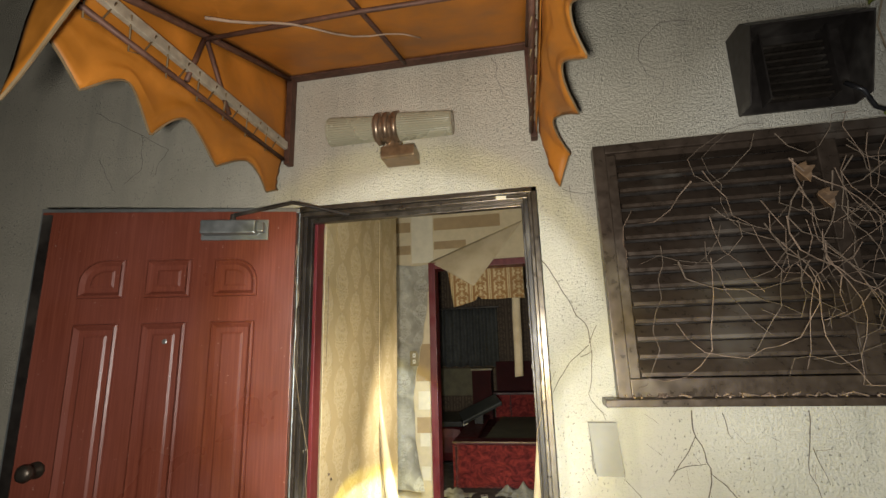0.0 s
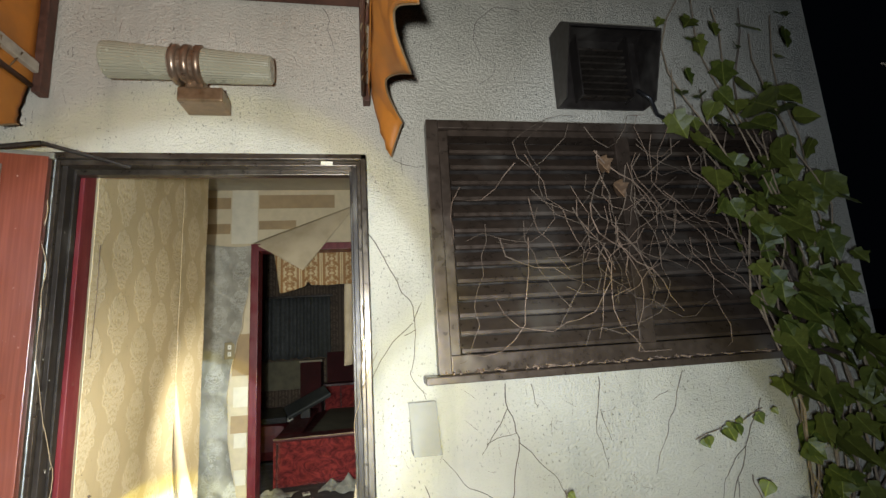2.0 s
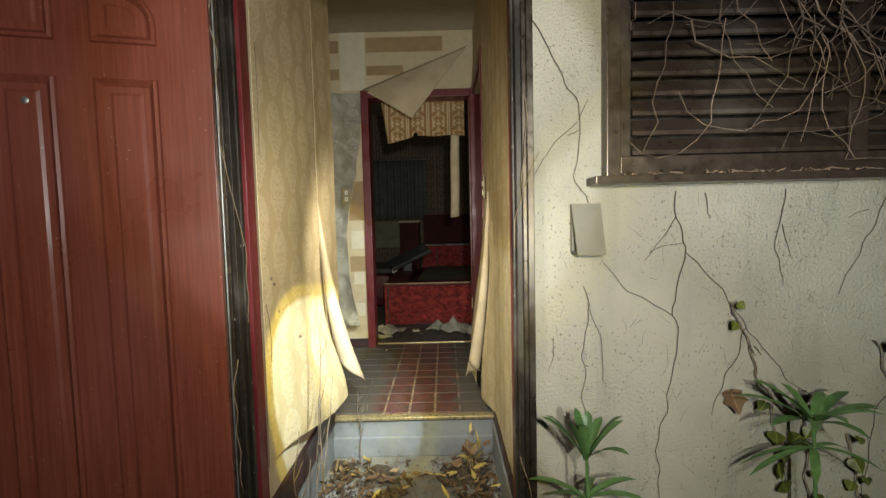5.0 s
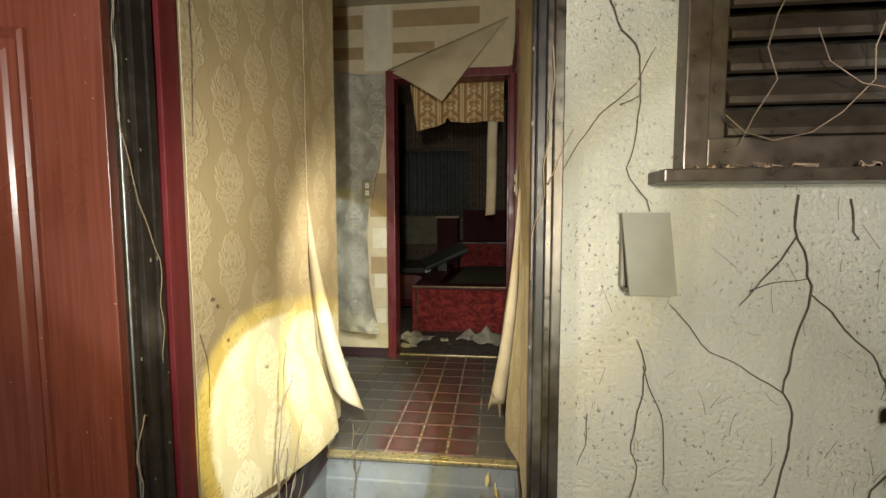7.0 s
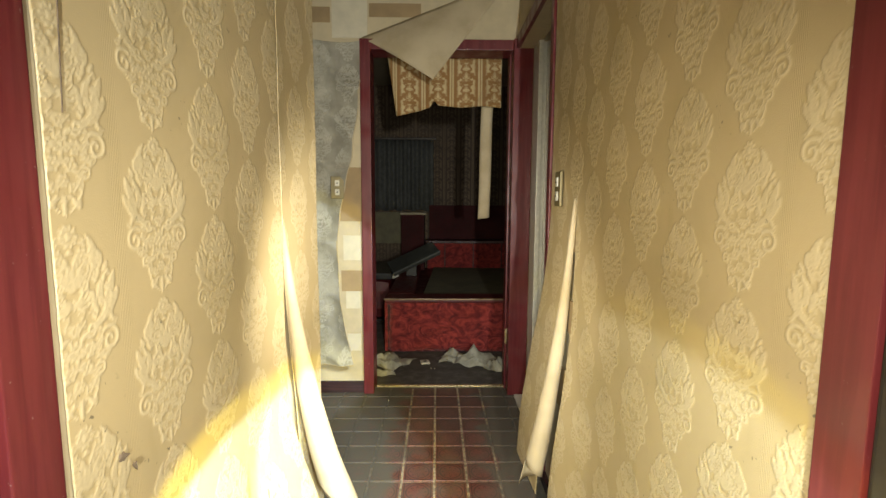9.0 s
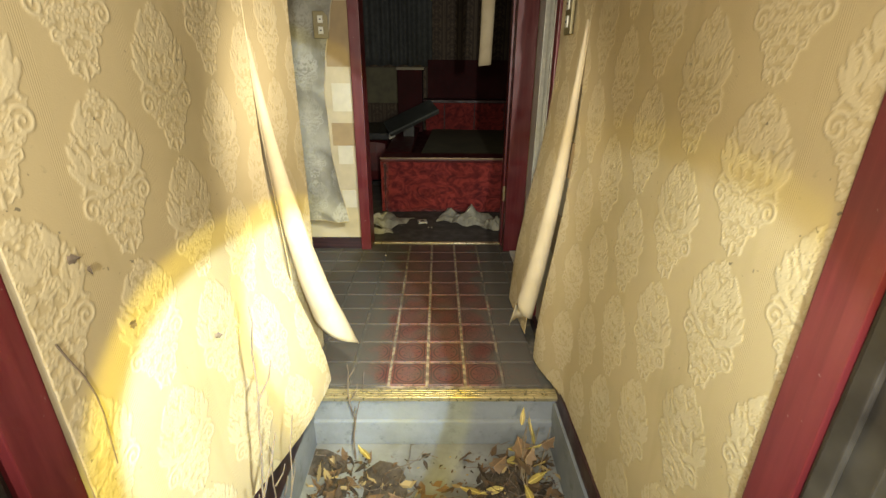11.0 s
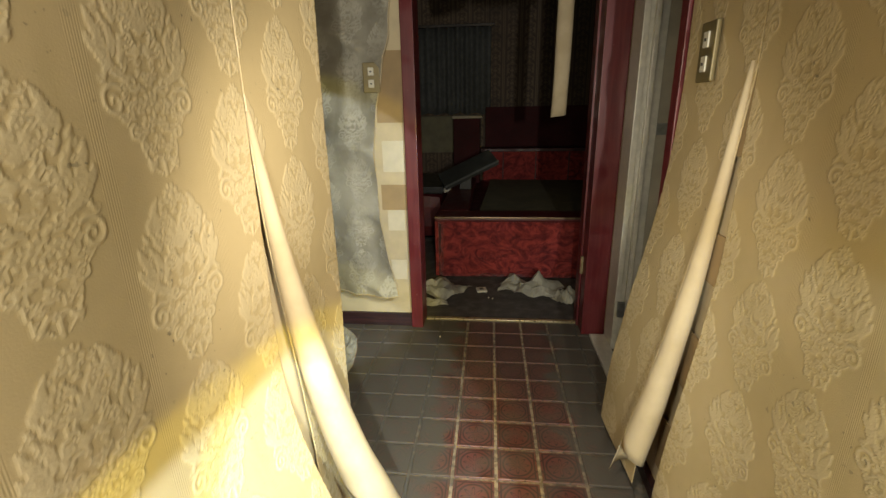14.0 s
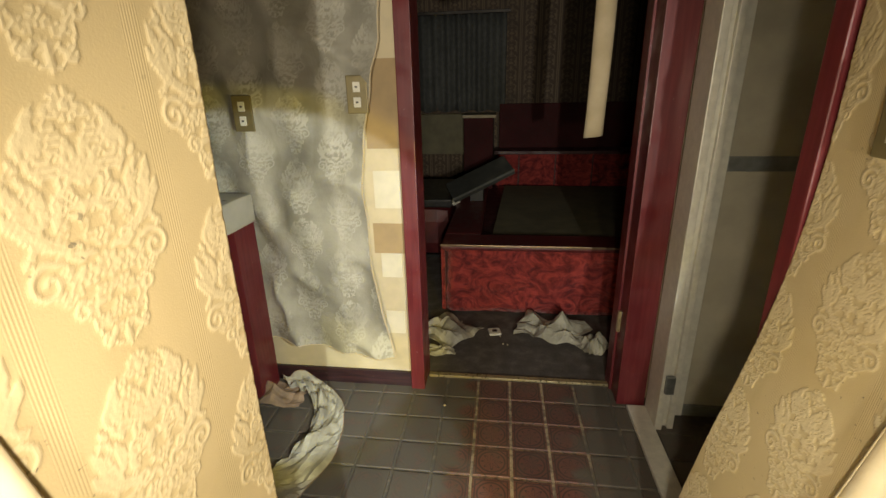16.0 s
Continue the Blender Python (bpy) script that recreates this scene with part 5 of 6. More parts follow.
def stem(bm, pts, r0=0.0035, r1=0.0018, y=-0.005, jitter=0.013, seed=0.0):
    """A dry creeper stem through points (x, z) on the front wall, wavering between them."""
    out = []
    for (xa, za), (xb, zb) in zip(pts, pts[1:]):
        count = max(2, int(math.hypot(xb - xa, zb - za) / 0.018))
        for k in range(count):
            f = k / count
            x, z = xa + (xb - xa) * f, za + (zb - za) * f
            out.append((x + jitter * wob(x, z, seed, 18), y - 0.002 * wob(x, z, 5, 30), z + jitter * wob(z, x, seed + 3, 18)))
    out.append((pts[-1][0], y, pts[-1][1]))
    return tube(bm, out, r0, r1, 5)


def creeper(label, runs, r=0.0035, y=-0.005):
    c = thing("dry_creeper", (runs[0][0][0], y, runs[0][0][1]), label, "creeper", "dry creepers on the front wall")
    for k, pts in enumerate(runs):
        part("stem" if k == 0 else "side_stem", stem(bmesh.new(), pts, r * 0.42 if k == 0 else r * 0.32, r * 0.2, y, seed=k * 1.7), CREEPER, c)


creeper("dead brown creeper climbing beside the entry door", [[(0.83, 1.56), (0.91, 1.43), (0.97, 1.30), (0.98, 1.26), (0.97, 1.17), (0.96, 1.11), (1.0, 1.03)], [(0.97, 1.26), (0.94, 1.23), (0.87, 1.16), (0.82, 1.07)], [(0.97, 1.27), (1.0, 1.32)], [(0.94, 1.22), (0.98, 1.24)]], 0.0042)
creeper("dead brown creeper forked below the window", [[(1.25, 1.06), (1.25, 0.98), (1.28, 0.90), (1.25, 0.76), (1.24, 0.70), (1.26, 0.64), (1.24, 0.50), (1.20, 0.30), (1.22, 0.0)], [(1.25, 0.98), (1.21, 0.93), (1.16, 0.86)], [(1.18, 0.89), (1.27, 0.91)], [(1.24, 0.70), (1.20, 0.73), (1.11, 0.77), (1.04, 0.86)], [(1.28, 0.89), (1.39, 0.76), (1.46, 0.66), (1.59, 0.49), (1.68, 0.43)], [(1.46, 0.66), (1.40, 0.52), (1.36, 0.40)], [(1.33, 1.05), (1.35, 0.98)]], 0.004)
creeper("thin dead creeper beside the wall box", [[(0.99, 0.79), (1.0, 0.74), (0.99, 0.63), (0.98, 0.48), (1.0, 0.25), (0.97, -0.1)], [(1.0, 0.74), (1.03, 0.66), (1.05, 0.5)], [(0.90, 0.64), (0.88, 0.54)]], 0.0032)
creeper("thin dead creeper hanging from the window sill", [[(1.56, 1.06), (1.54, 0.89), (1.56, 0.78)], [(1.55, 0.95), (1.58, 0.86)]], 0.0035)
creeper("thin dead creeper slanting over the stucco", [[(1.86, 1.06), (1.79, 0.90), (1.72, 0.75)], [(1.80, 1.0), (1.74, 0.97)]], 0.0034)
creeper("long dead creeper trailing to the ground", [[(2.14, 0.95), (2.03, 0.76), (1.92, 0.53), (1.84, 0.40), (1.80, 0.1)], [(2.05, 0.80), (1.97, 0.74), (1.92, 0.62)], [(2.0, 0.7), (2.0, 0.5), (1.96, 0.3)]], 0.0036)
creeper("curling dry tendril on the upper wall", [[(1.41, 2.37), (1.32, 2.38), (1.26, 2.33), (1.23, 2.25), (1.25, 2.19), (1.30, 2.15), (1.29, 2.10), (1.24, 2.07)]], 0.003)
creeper("short dry tendril over the lamp", [[(0.71, 2.34), (0.73, 2.29), (0.75, 2.17)]], 0.0026)
creeper("dark dry tendrils beside the awning", [[(-1.05, 2.33), (-0.80, 2.20), (-0.78, 2.04), (-0.86, 1.98)], [(-0.8, 2.2), (-0.66, 2.12), (-0.72, 2.0)], [(-1.0, 2.1), (-0.9, 1.95)]], 0.0026)
creeper("short dry tendril by the window corner", [[(0.93, 1.79), (0.97, 1.765), (1.03, 1.77)], [(0.955, 1.80), (0.96, 1.74)]], 0.003)

rng = random.Random(4)
bm = bmesh.new()
for k in range(380):
    x, z = rng.uniform(0.9, 2.6), rng.uniform(-0.1, 1.05)
    if rng.random() < 0.25:
        x, z = rng.uniform(-0.9, 0.9), rng.uniform(1.85, 2.6)
    a, l = rng.gauss(math.pi / 2, 0.7), rng.uniform(0.012, 0.055)
    stem(bm, [(x, z), (x + l * math.cos(a), z + l * math.sin(a))], 0.0005, 0.0003, -0.002, 0.008, k)
solid("creeper_remains", bm, STEM, "scraps of dead creeper roots stuck to stucco", "creeper", kind="stuff")

# dry tangle over the shutter
tangle = thing("dry_vine_tangle", (1.75, -0.05, 1.8), "tangle of brown dry vines hanging over the shutter", "vine")


def dry_vine(r, k, spread):
    x, z = r.gauss(1.72, spread), r.uniform(1.45, 1.9)
    pts, a = [], r.uniform(-2.6, -0.6)
    for _ in range(r.randint(5, 12)):
        pts.append((min(max(x, 1.1), 2.3), -0.05 - 0.035 * r.random(), min(max(z, 1.13), 1.93)))
        x, z, a = x + 0.055 * math.cos(a), z + 0.055 * math.sin(a), a + r.gauss(0, 0.5)
    part("vine", tube(bmesh.new(), pts, 0.0026 if k < 8 else 0.0014, 0.0008, 5), LITTER_BROWN if r.random() < 0.55 else STEM, tangle)


for k in range(46):
    dry_vine(rng, k, 0.22)
finer_rng = random.Random(12)
for k in range(22):
    dry_vine(finer_rng, k + 4, 0.28)


def leaf_mesh(name, size, lobes, fold=0.25):
    """A lobed leaf with a raised fold along the midrib, stalk at the origin, blade along +y."""
    me = bpy.data.meshes.new(name)
    pts = [(0, 0)]
    half = {5: [(0.10, -0.10), (0.42, 0.02), (0.34, 0.24), (0.52, 0.46), (0.30, 0.58), (0.14, 0.80)], 3: [(0.18, -0.06), (0.45, 0.10), (0.46, 0.34), (0.30, 0.60), (0.12, 0.82)], 1: [(0.07, 0.06), (0.15, 0.3), (0.14, 0.55), (0.06, 0.85)]}[lobes]
    right, left = [(x, y) for x, y in half], [(-x, y) for x, y in half]
    mid = [(0, 0.0), (0, 0.33), (0, 0.66), (0, 1.0)]
    verts = [Vector((x, y, 0)) for x, y in mid] + [Vector((x, y, -fold * abs(x) + 0.05 * math.sin(5 * y))) for x, y in right + left]
    n = len(half)
    faces = []
    for base in (4, 4 + n):
        for i in range(n - 1):
            m0 = min(2, int(half[i][1] * 3 + 0.3)) if half[i][1] > 0 else 0
            m1 = min(2, int(half[i + 1][1] * 3 + 0.3))
            faces.append((m0, base + i, base + i + 1))
            if m1 != m0:
                for m in range(m0, m1):
                    faces.append((m, base + i + 1, m + 1))
        faces.append((min(2, int(half[-1][1] * 3 + 0.3)), base + n - 1, 3))
        faces.append((0, 1, base)) if base == 4 else None
    me.from_pydata([v * size for v in verts], [], faces)
    me.update()
    return me


def put_leaf(me, material, parent, m, name="leaf"):
    if not me.materials:
        me.materials.append(material)
    ob = new(name, me)
    ob.parent = parent
    if parent.type == "EMPTY":
        ob.matrix_parent_inverse = Matrix.Translation(-parent.location)
    ob.matrix_basis = m
    return ob


IVY = [leaf_mesh("ivy_blade", s, l, f) for s, l, f in ((0.095, 5, 0.3), (0.12, 3, 0.25), (0.07, 5, 0.35), (0.14, 3, 0.2), (0.11, 5, 0.15))]
ivy = thing("ivy", (2.4, -0.08, GROUND), "green ivy climbing over the window and house corner", "ivy")


def ivy_path(k):
    """Strands from the ground up the house corner and over the window's end."""
    side, top = rng.random(), rng.uniform(1.5, 2.7)
    pts = []
    for i in range(26):
        z = GROUND + i / 25 * (top - GROUND)
        lo = 2.16 + 0.07 * ease(0.2, 0.8, z) - 0.12 * ease(0.9, 1.4, z) - 0.16 * ease(1.4, 2.0, z)
        hi = 2.52 + 0.17 * ease(0.3, 0.8, z) - 0.19 * ease(0.95, 1.3, z)
        px = lo + (hi - lo) * min(1, max(0, side + 0.45 * wob(k, z, 0, 1.6)))
        pts.append((px, -0.03 - 0.06 * abs(wob(k, z, 5, 1.4)) - 0.02 * rng.random(), z))
    return pts


for k in range(16):
    pts = ivy_path(k)
    part("stem", tube(bmesh.new(), pts, 0.005, 0.002, 5), TWIG if k % 3 else STEM, ivy)
    for i in range(4 if k % 2 else 6, 26):
        if rng.random() < (0.5 if pts[i][2] < 0.7 else 0.86):
            p = Vector(pts[i]) + Vector((rng.uniform(-0.06, 0.06), -rng.uniform(0.005, 0.06), rng.uniform(-0.03, 0.03)))
            m = Matrix.LocRotScale(p, Euler((radians(rng.uniform(-150, -60)), radians(rng.uniform(-40, 40)), radians(rng.uniform(-50, 50)))), Vector((1, 1, 1)) * rng.uniform(0.55, 1.1))
            put_leaf(rng.choice(IVY), IVY_LEAF, ivy, m)
WEED = leaf_mesh("weed_blade", 0.045, 3, 0.3)
WEED.materials.append(IVY_LEAF)
weeds = thing("trailing_weed", (1.9, -0.04, 0.2), "dark trailing weed with small leaves on the wall", "weed")
for x0, z0, x1, z1 in ((1.40, 0.75, 1.60, 0.1), (1.62, 0.42, 1.60, -0.15), (1.82, 0.62, 1.98, 0.0), (2.05, 0.72, 2.12, -0.1), (2.0, 0.45, 2.2, 0.0), (2.12, 0.92, 1.86, 0.84), (1.75, 0.35, 1.80, -0.15), (2.3, 0.6, 2.32, -0.1)):
    bm = bmesh.new()
    stem(bm, [(x0, z0), ((x0 + x1) / 2 + 0.03, (z0 + z1) / 2), (x1, z1)], 0.002, 0.0015, -0.02, 0.02, x0)
    part("stem", bm, STEM, weeds)
    for k in range(11):
        f = (k + rng.random()) / 11
        m = Matrix.LocRotScale((x0 + (x1 - x0) * f + rng.uniform(-0.02, 0.02), -0.03 - 0.03 * rng.random(), z0 + (z1 - z0) * f), Euler((radians(rng.uniform(-150, -70)), radians(rng.uniform(-50, 50)), radians(rng.uniform(-70, 70)))), Vector((1, 1, 1)) * rng.uniform(0.5, 1.15))
        put_leaf(WEED, IVY_LEAF, weeds, m)
dead = thing("dead_leaf", (1.37, -0.02, 0.42), "brown withered leaf caught on the wall", "leaf")
DEAD = leaf_mesh("dead_blade", 0.065, 5, 0.8)
put_leaf(DEAD, DRY_LEAF, dead, pose(1.40, -0.03, 0.48, -75, 20, 150))
for p in ((1.62, -0.06, 1.77), (1.66, -0.07, 1.68)):
    d = thing("dead_leaf", p, "rust-brown withered leaf in the dry tangle", "leaf")
    put_leaf(DEAD, DRY_LEAF, d, pose(*p, -100, 30, 60 * p[2]))


def blade_plant(name, x, y, z0, z1, rosettes, seed, label):
    """An upright stem with rosettes of long narrow blades."""
    r = random.Random(seed)
    p = thing(name, (x, y, z0), label, "plant", "young palms by the wall")
    part("stem", tube(bmesh.new(), [(x, y, z0), (x + 0.01, y - 0.01, (z0 + z1) / 2), (x, y, z1)], 0.006, 0.004, 6), BLADE, p)
    for z, count, length, up in rosettes:
        for k in range(count):
            a = 2 * math.pi * (k + 0.5 * r.random()) / count
            tilt = radians(up + r.uniform(-18, 18))
            w, l = length * 0.085, length * r.uniform(0.8, 1.1)
            bm = bmesh.new()
            d = Vector((math.cos(a) * math.cos(tilt), math.sin(a) * math.cos(tilt) * 0.7, math.sin(tilt)))
            side = d.cross(Vector((0, 0, 1))).normalized()
            rows = []
            for i in range(6):
                f = i / 5
                c = Vector((x, y, z)) + d * (l * f) + Vector((0, 0, -0.35 * l * f * f))
                ww = w * (0.35 + 1.3 * f) * (1 - f) ** 0.55 + 0.0008
                rows.append([bm.verts.new(c - side * ww + Vector((0, 0, 0.3 * ww))), bm.verts.new(c), bm.verts.new(c + side * ww + Vector((0, 0, 0.3 * ww)))])
            for one, two in zip(rows, rows[1:]):
                bm.faces.new((one[0], one[1], two[1], two[0])), bm.faces.new((one[1], one[2], two[2], two[1]))
            part("blade", bm, BLADE, p)


blade_plant("young_palm", 0.93, -0.20, GROUND, 0.42, ((0.38, 10, 0.21, 58), (0.28, 7, 0.19, 15), (0.12, 8, 0.21, 30), (0.0, 8, 0.19, 30)), 3, "young green palm with narrow upright blades")
blade_plant("young_palm", 1.50, -0.20, GROUND, 0.46, ((0.46, 14, 0.21, 42), (0.40, 6, 0.16, 0), (0.18, 7, 0.13, 20), (0.03, 7, 0.16, 30)), 7, "young green palm with a fan of dark blades")
blade_plant("young_palm", 1.86, -0.18, GROUND, 0.20, ((0.20, 8, 0.13, 40), (0.08, 7, 0.15, 25)), 9, "small dark-leaved seedling by the wall")
blade_plant("young_palm", 1.20, -0.24, GROUND, 0.06, ((0.06, 8, 0.13, 45), (-0.08, 6, 0.13, 30)), 12, "small green seedling in the soil")

tree = thing("tree", (2.5, -0.45, GROUND), "rough-barked tree trunk wound with ivy, bare twigs", "tree")


def bark(s, t):
    z = GROUND - 0.05 + t * 1.75
    cx = 2.51 + 0.53 * max(0.0, z - 0.40)
    r = (0.25 - 0.07 * t) * (1 + 0.13 * wob(math.cos(2 * math.pi * s) * 1.4, math.sin(2 * math.pi * s) * 1.4, z * 0.6, 2.4))
    return Vector((cx + r * math.cos(2 * math.pi * s), -0.45 + r * math.sin(2 * math.pi * s), z))


bm = sheet_mesh(bark, 40, 36, lambda s, t: (s, t))
part("trunk", bm, BARK, tree, smooth=True)
part("limb", tube(bmesh.new(), [(2.86, -0.45, 1.35), (2.76, -0.46, 1.6), (2.62, -0.48, 1.82), (2.52, -0.46, 2.05), (2.40, -0.45, 2.5)], 0.02, 0.008, 8), BARK, tree, smooth=True)
part("limb", tube(bmesh.new(), [(2.95, -0.45, 1.45), (3.1, -0.5, 1.9), (3.2, -0.5, 2.7)], 0.08, 0.03, 8), BARK, tree, smooth=True)
for pts in ([(2.60, -0.48, 1.84), (2.44, -0.5, 1.83), (2.24, -0.5, 1.88)], [(2.48, -0.5, 1.86), (2.42, -0.5, 1.78), (2.44, -0.52, 1.74)], [(2.50, -0.46, 2.2), (2.38, -0.5, 2.35)], [(2.60, -0.62, 0.9), (2.50, -0.66, 1.2), (2.56, -0.62, 1.6), (2.62, -0.55, 1.8)]):
    part("twig", tube(bmesh.new(), pts, 0.006, 0.003, 5), TWIG, tree)
for k in range(70):
    z = rng.choice((rng.uniform(1.0, 1.75), rng.uniform(1.0, 1.4), rng.uniform(0.0, 0.6)))
    x = rng.uniform(2.24, 2.52) if z > 0.9 else rng.uniform(2.2, 2.5)
    m = Matrix.LocRotScale((x, -0.56 - 0.14 * rng.random(), z), Euler((radians(rng.uniform(-150, -60)), radians(rng.uniform(-40, 40)), radians(rng.uniform(-50, 50)))), Vector((1, 1, 1)) * rng.uniform(0.7, 1.3))
    put_leaf(rng.choice(IVY), IVY_LEAF, tree, m)

# ---- entry floor: leaves, soil, twigs ----


def leaf_heap(name, count, area, materials_seed, label):
    """Loose dry leaves and crumbs, lying unevenly."""
    r = random.Random(materials_seed)
    bm = bmesh.new()
    for k in range(count):
        x, y = area(r)
        size, turn = r.choice((r.uniform(0.008, 0.02), r.uniform(0.02, 0.06))), r.uniform(0, 6.28)
        lift = GROUND + 0.004 + r.random() * 0.02
        q = Matrix.Translation((x, y, lift)) @ Euler((r.gauss(0, 0.35), r.gauss(0, 0.35), turn)).to_matrix().to_4x4()
        wide, cup = size * r.uniform(0.10, 0.26), r.uniform(0.0, 0.012)
        pts = [(0, 0, cup), (wide, size * 0.28, cup), (wide * 0.7, size * 0.66, 0), (0, size * 1.1, cup * 1.4), (-wide * 0.8, size * 0.7, cup * 0.3), (-wide, size * 0.3, cup), (0, size * 0.5, 0)]
        vs = [bm.verts.new(q @ Vector(p)) for p in pts]
        for i in range(6):
            bm.faces.new((vs[i], vs[(i + 1) % 6], vs[6]))
    return bm


def heap_area(r):
    while True:
        x, y = r.uniform(0.03, 0.80), r.uniform(-0.4, 0.86)
        bare = math.hypot((x - 0.47) / 0.15, (y - 0.48) / 0.26) + 0.5 * wob(x, y, 0, 9)
        if bare > 0.7 + 0.5 * r.random() and not (y > 0.76 and 0.20 < x < 0.62 and r.random() < 0.8):
            return x, y


def crumbs_material():
    n = Nodes("leaf_litter")
    rnd = n.node("ShaderNodeNewGeometry").outputs["Random Per Island"]
    col = n.mix(n.ramp(rnd, 0.0, 1.0), (0.04, 0.027, 0.017), (0.17, 0.095, 0.04))
    col = n.mix(n.ramp(rnd, 0.90, 0.93), col, (0.34, 0.24, 0.10))
    return n.done(col, 0.85, n.noise(n.coords(), 90), 0.3, 0.002)


solid("leaf_litter", leaf_heap("leaf_litter", 2600, heap_area, 11, ""), crumbs_material(), "brown dry leaf litter on the entry floor", "leaf litter", kind="stuff")
solid("leaf_litter", leaf_heap("leaf_litter", 700, lambda r: (r.uniform(-1.2, 2.6), r.uniform(-1.9, -0.05)), 17, ""), bpy.data.materials["leaf_litter"], "brown dry leaf litter on the soil", "leaf litter", kind="stuff")
bm = bmesh.new()
for k in range(75):
    x, y = heap_area(rng)
    rad = rng.uniform(0.02, 0.09)
    pts = [(x + rad * (0.7 + 0.5 * rng.random()) * math.cos(2 * math.pi * i / 9), y + rad * (0.7 + 0.5 * rng.random()) * math.sin(2 * math.pi * i / 9)) for i in range(9)]
    top = bm.verts.new((x, y, GROUND + 0.006))
    ring = [bm.verts.new((min(max(px, 0.006), 0.80), min(py, 0.90), GROUND + 0.0008)) for px, py in pts]
    for i in range(9):
        bm.faces.new((ring[i], ring[(i + 1) % 9], top))
solid("soil_patch", bm, SOIL, "damp soil swept over the entry floor", "soil", kind="stuff")
bm = bmesh.new()
for k in range(3200):
    x, y = heap_area(rng)
    q = pose(x, y, GROUND + 0.003 + 0.008 * rng.random(), rng.uniform(-25, 25), rng.uniform(-25, 25), rng.uniform(0, 360))
    a, b = rng.uniform(0.002, 0.008), rng.uniform(0.001, 0.004)
    bm.faces.new([bm.verts.new(q @ Vector(v)) for v in ((-a, -b, 0), (a, -b * 0.4, 0.001), (a * 0.7, b, 0), (-a * 0.8, b * 0.8, 0.002))])
solid("leaf_crumbs", bm, bpy.data.materials["leaf_litter"], "fine crumbs of rotten leaf on the entry floor", "leaf litter", kind="stuff")
bm = bmesh.new()
for k in range(110):
    x, y = rng.uniform(0.05, 0.78), rng.uniform(-0.2, 0.88)
    a = rng.uniform(0, 6.28)
    pts = []
    for i in range(5):
        pts.append((min(max(x, 0.02), 0.8), min(y, 0.905), GROUND + 0.012 + 0.02 * rng.random()))
        x, y, a = x + 0.035 * math.cos(a), y + 0.035 * math.sin(a), a + rng.gauss(0, 0.5)
    tube(bm, pts, 0.0014, 0.0008, 4)
solid("twig_scatter", bm, STEM, "thin dry twigs scattered over the entry floor", "twigs", kind="stuff")
YL = leaf_mesh("yellow_blade", 0.075, 1, 0.35)
YL.materials.append(YELLOW_LEAF)
DL = leaf_mesh("brown_blade", 0.06, 5, 0.6)
DL.materials.append(DRY_LEAF)
for x, y, a in ((0.20, 0.83, 40), (0.28, 0.60, 160), (0.17, 0.42, 20), (0.33, 0.68, 80), (0.60, 0.80, -50), (0.62, 0.72, 100), (0.55, 0.70, 60), (0.70, 0.66, 10), (0.68, 0.52, 140), (0.72, 0.80, 70), (0.58, 0.52, 30), (0.42, 0.40, 200), (0.66, 0.38, 320), (0.76, 0.60, 250)):
    lf = tagged(new("fallen_leaf", YL if (x * 100) % 3 else DL), "curled yellow leaf fallen on the entry floor", "leaf", "fallen leaves")
    lf.matrix_basis = pose(x, y, GROUND + 0.028, rng.uniform(-12, 25), rng.uniform(-30, 30), a)


def wavy(pts, amount, seed):
    """Points filled in between the given ones, wandering a little."""
    out = []
    for a, b in zip(pts, pts[1:]):
        a, b = Vector(a), Vector(b)
        count = max(2, int((b - a).length / 0.025))
        for k in range(count):
            p = a.lerp(b, k / count)
            out.append(p + amount * Vector((wob(p.z, p.y, seed, 11), wob(p.z, p.x, seed + 4, 11), 0)))
    return out + [Vector(pts[-1])]


def weed_stalk(x, y, z0, h, lean, label):
    s = thing("dry_weed", (x, y, z0), label, "weed", "dry weeds in the entry")
    pts = wavy([(x, y, z0), (x + lean[0] * 0.2, y + lean[1] * 0.5, z0 + h * 0.35), (x + lean[0] * 0.6, y + lean[1] * 0.6, z0 + h * 0.7), (x + lean[0], y + lean[1], z0 + h)], 0.012, x * 40)
    part("stem", tube(bmesh.new(), pts, 0.0034, 0.0013, 6), STEM, s)
    for f, side, rise in ((0.35, 0.11, 0.36), (0.5, -0.05, 0.2), (0.62, 0.04, 0.12), (0.8, 0.025, 0.07)):
        p = pts[int(f * len(pts))]
        part("side_stem", tube(bmesh.new(), wavy([p, (p.x + 0.015, p.y + side * 0.6, p.z + rise * h * 0.55), (p.x + 0.02, p.y + side, p.z + rise * h)], 0.008, f * 9), 0.0022, 0.0010, 5), STEM, s)
    return s


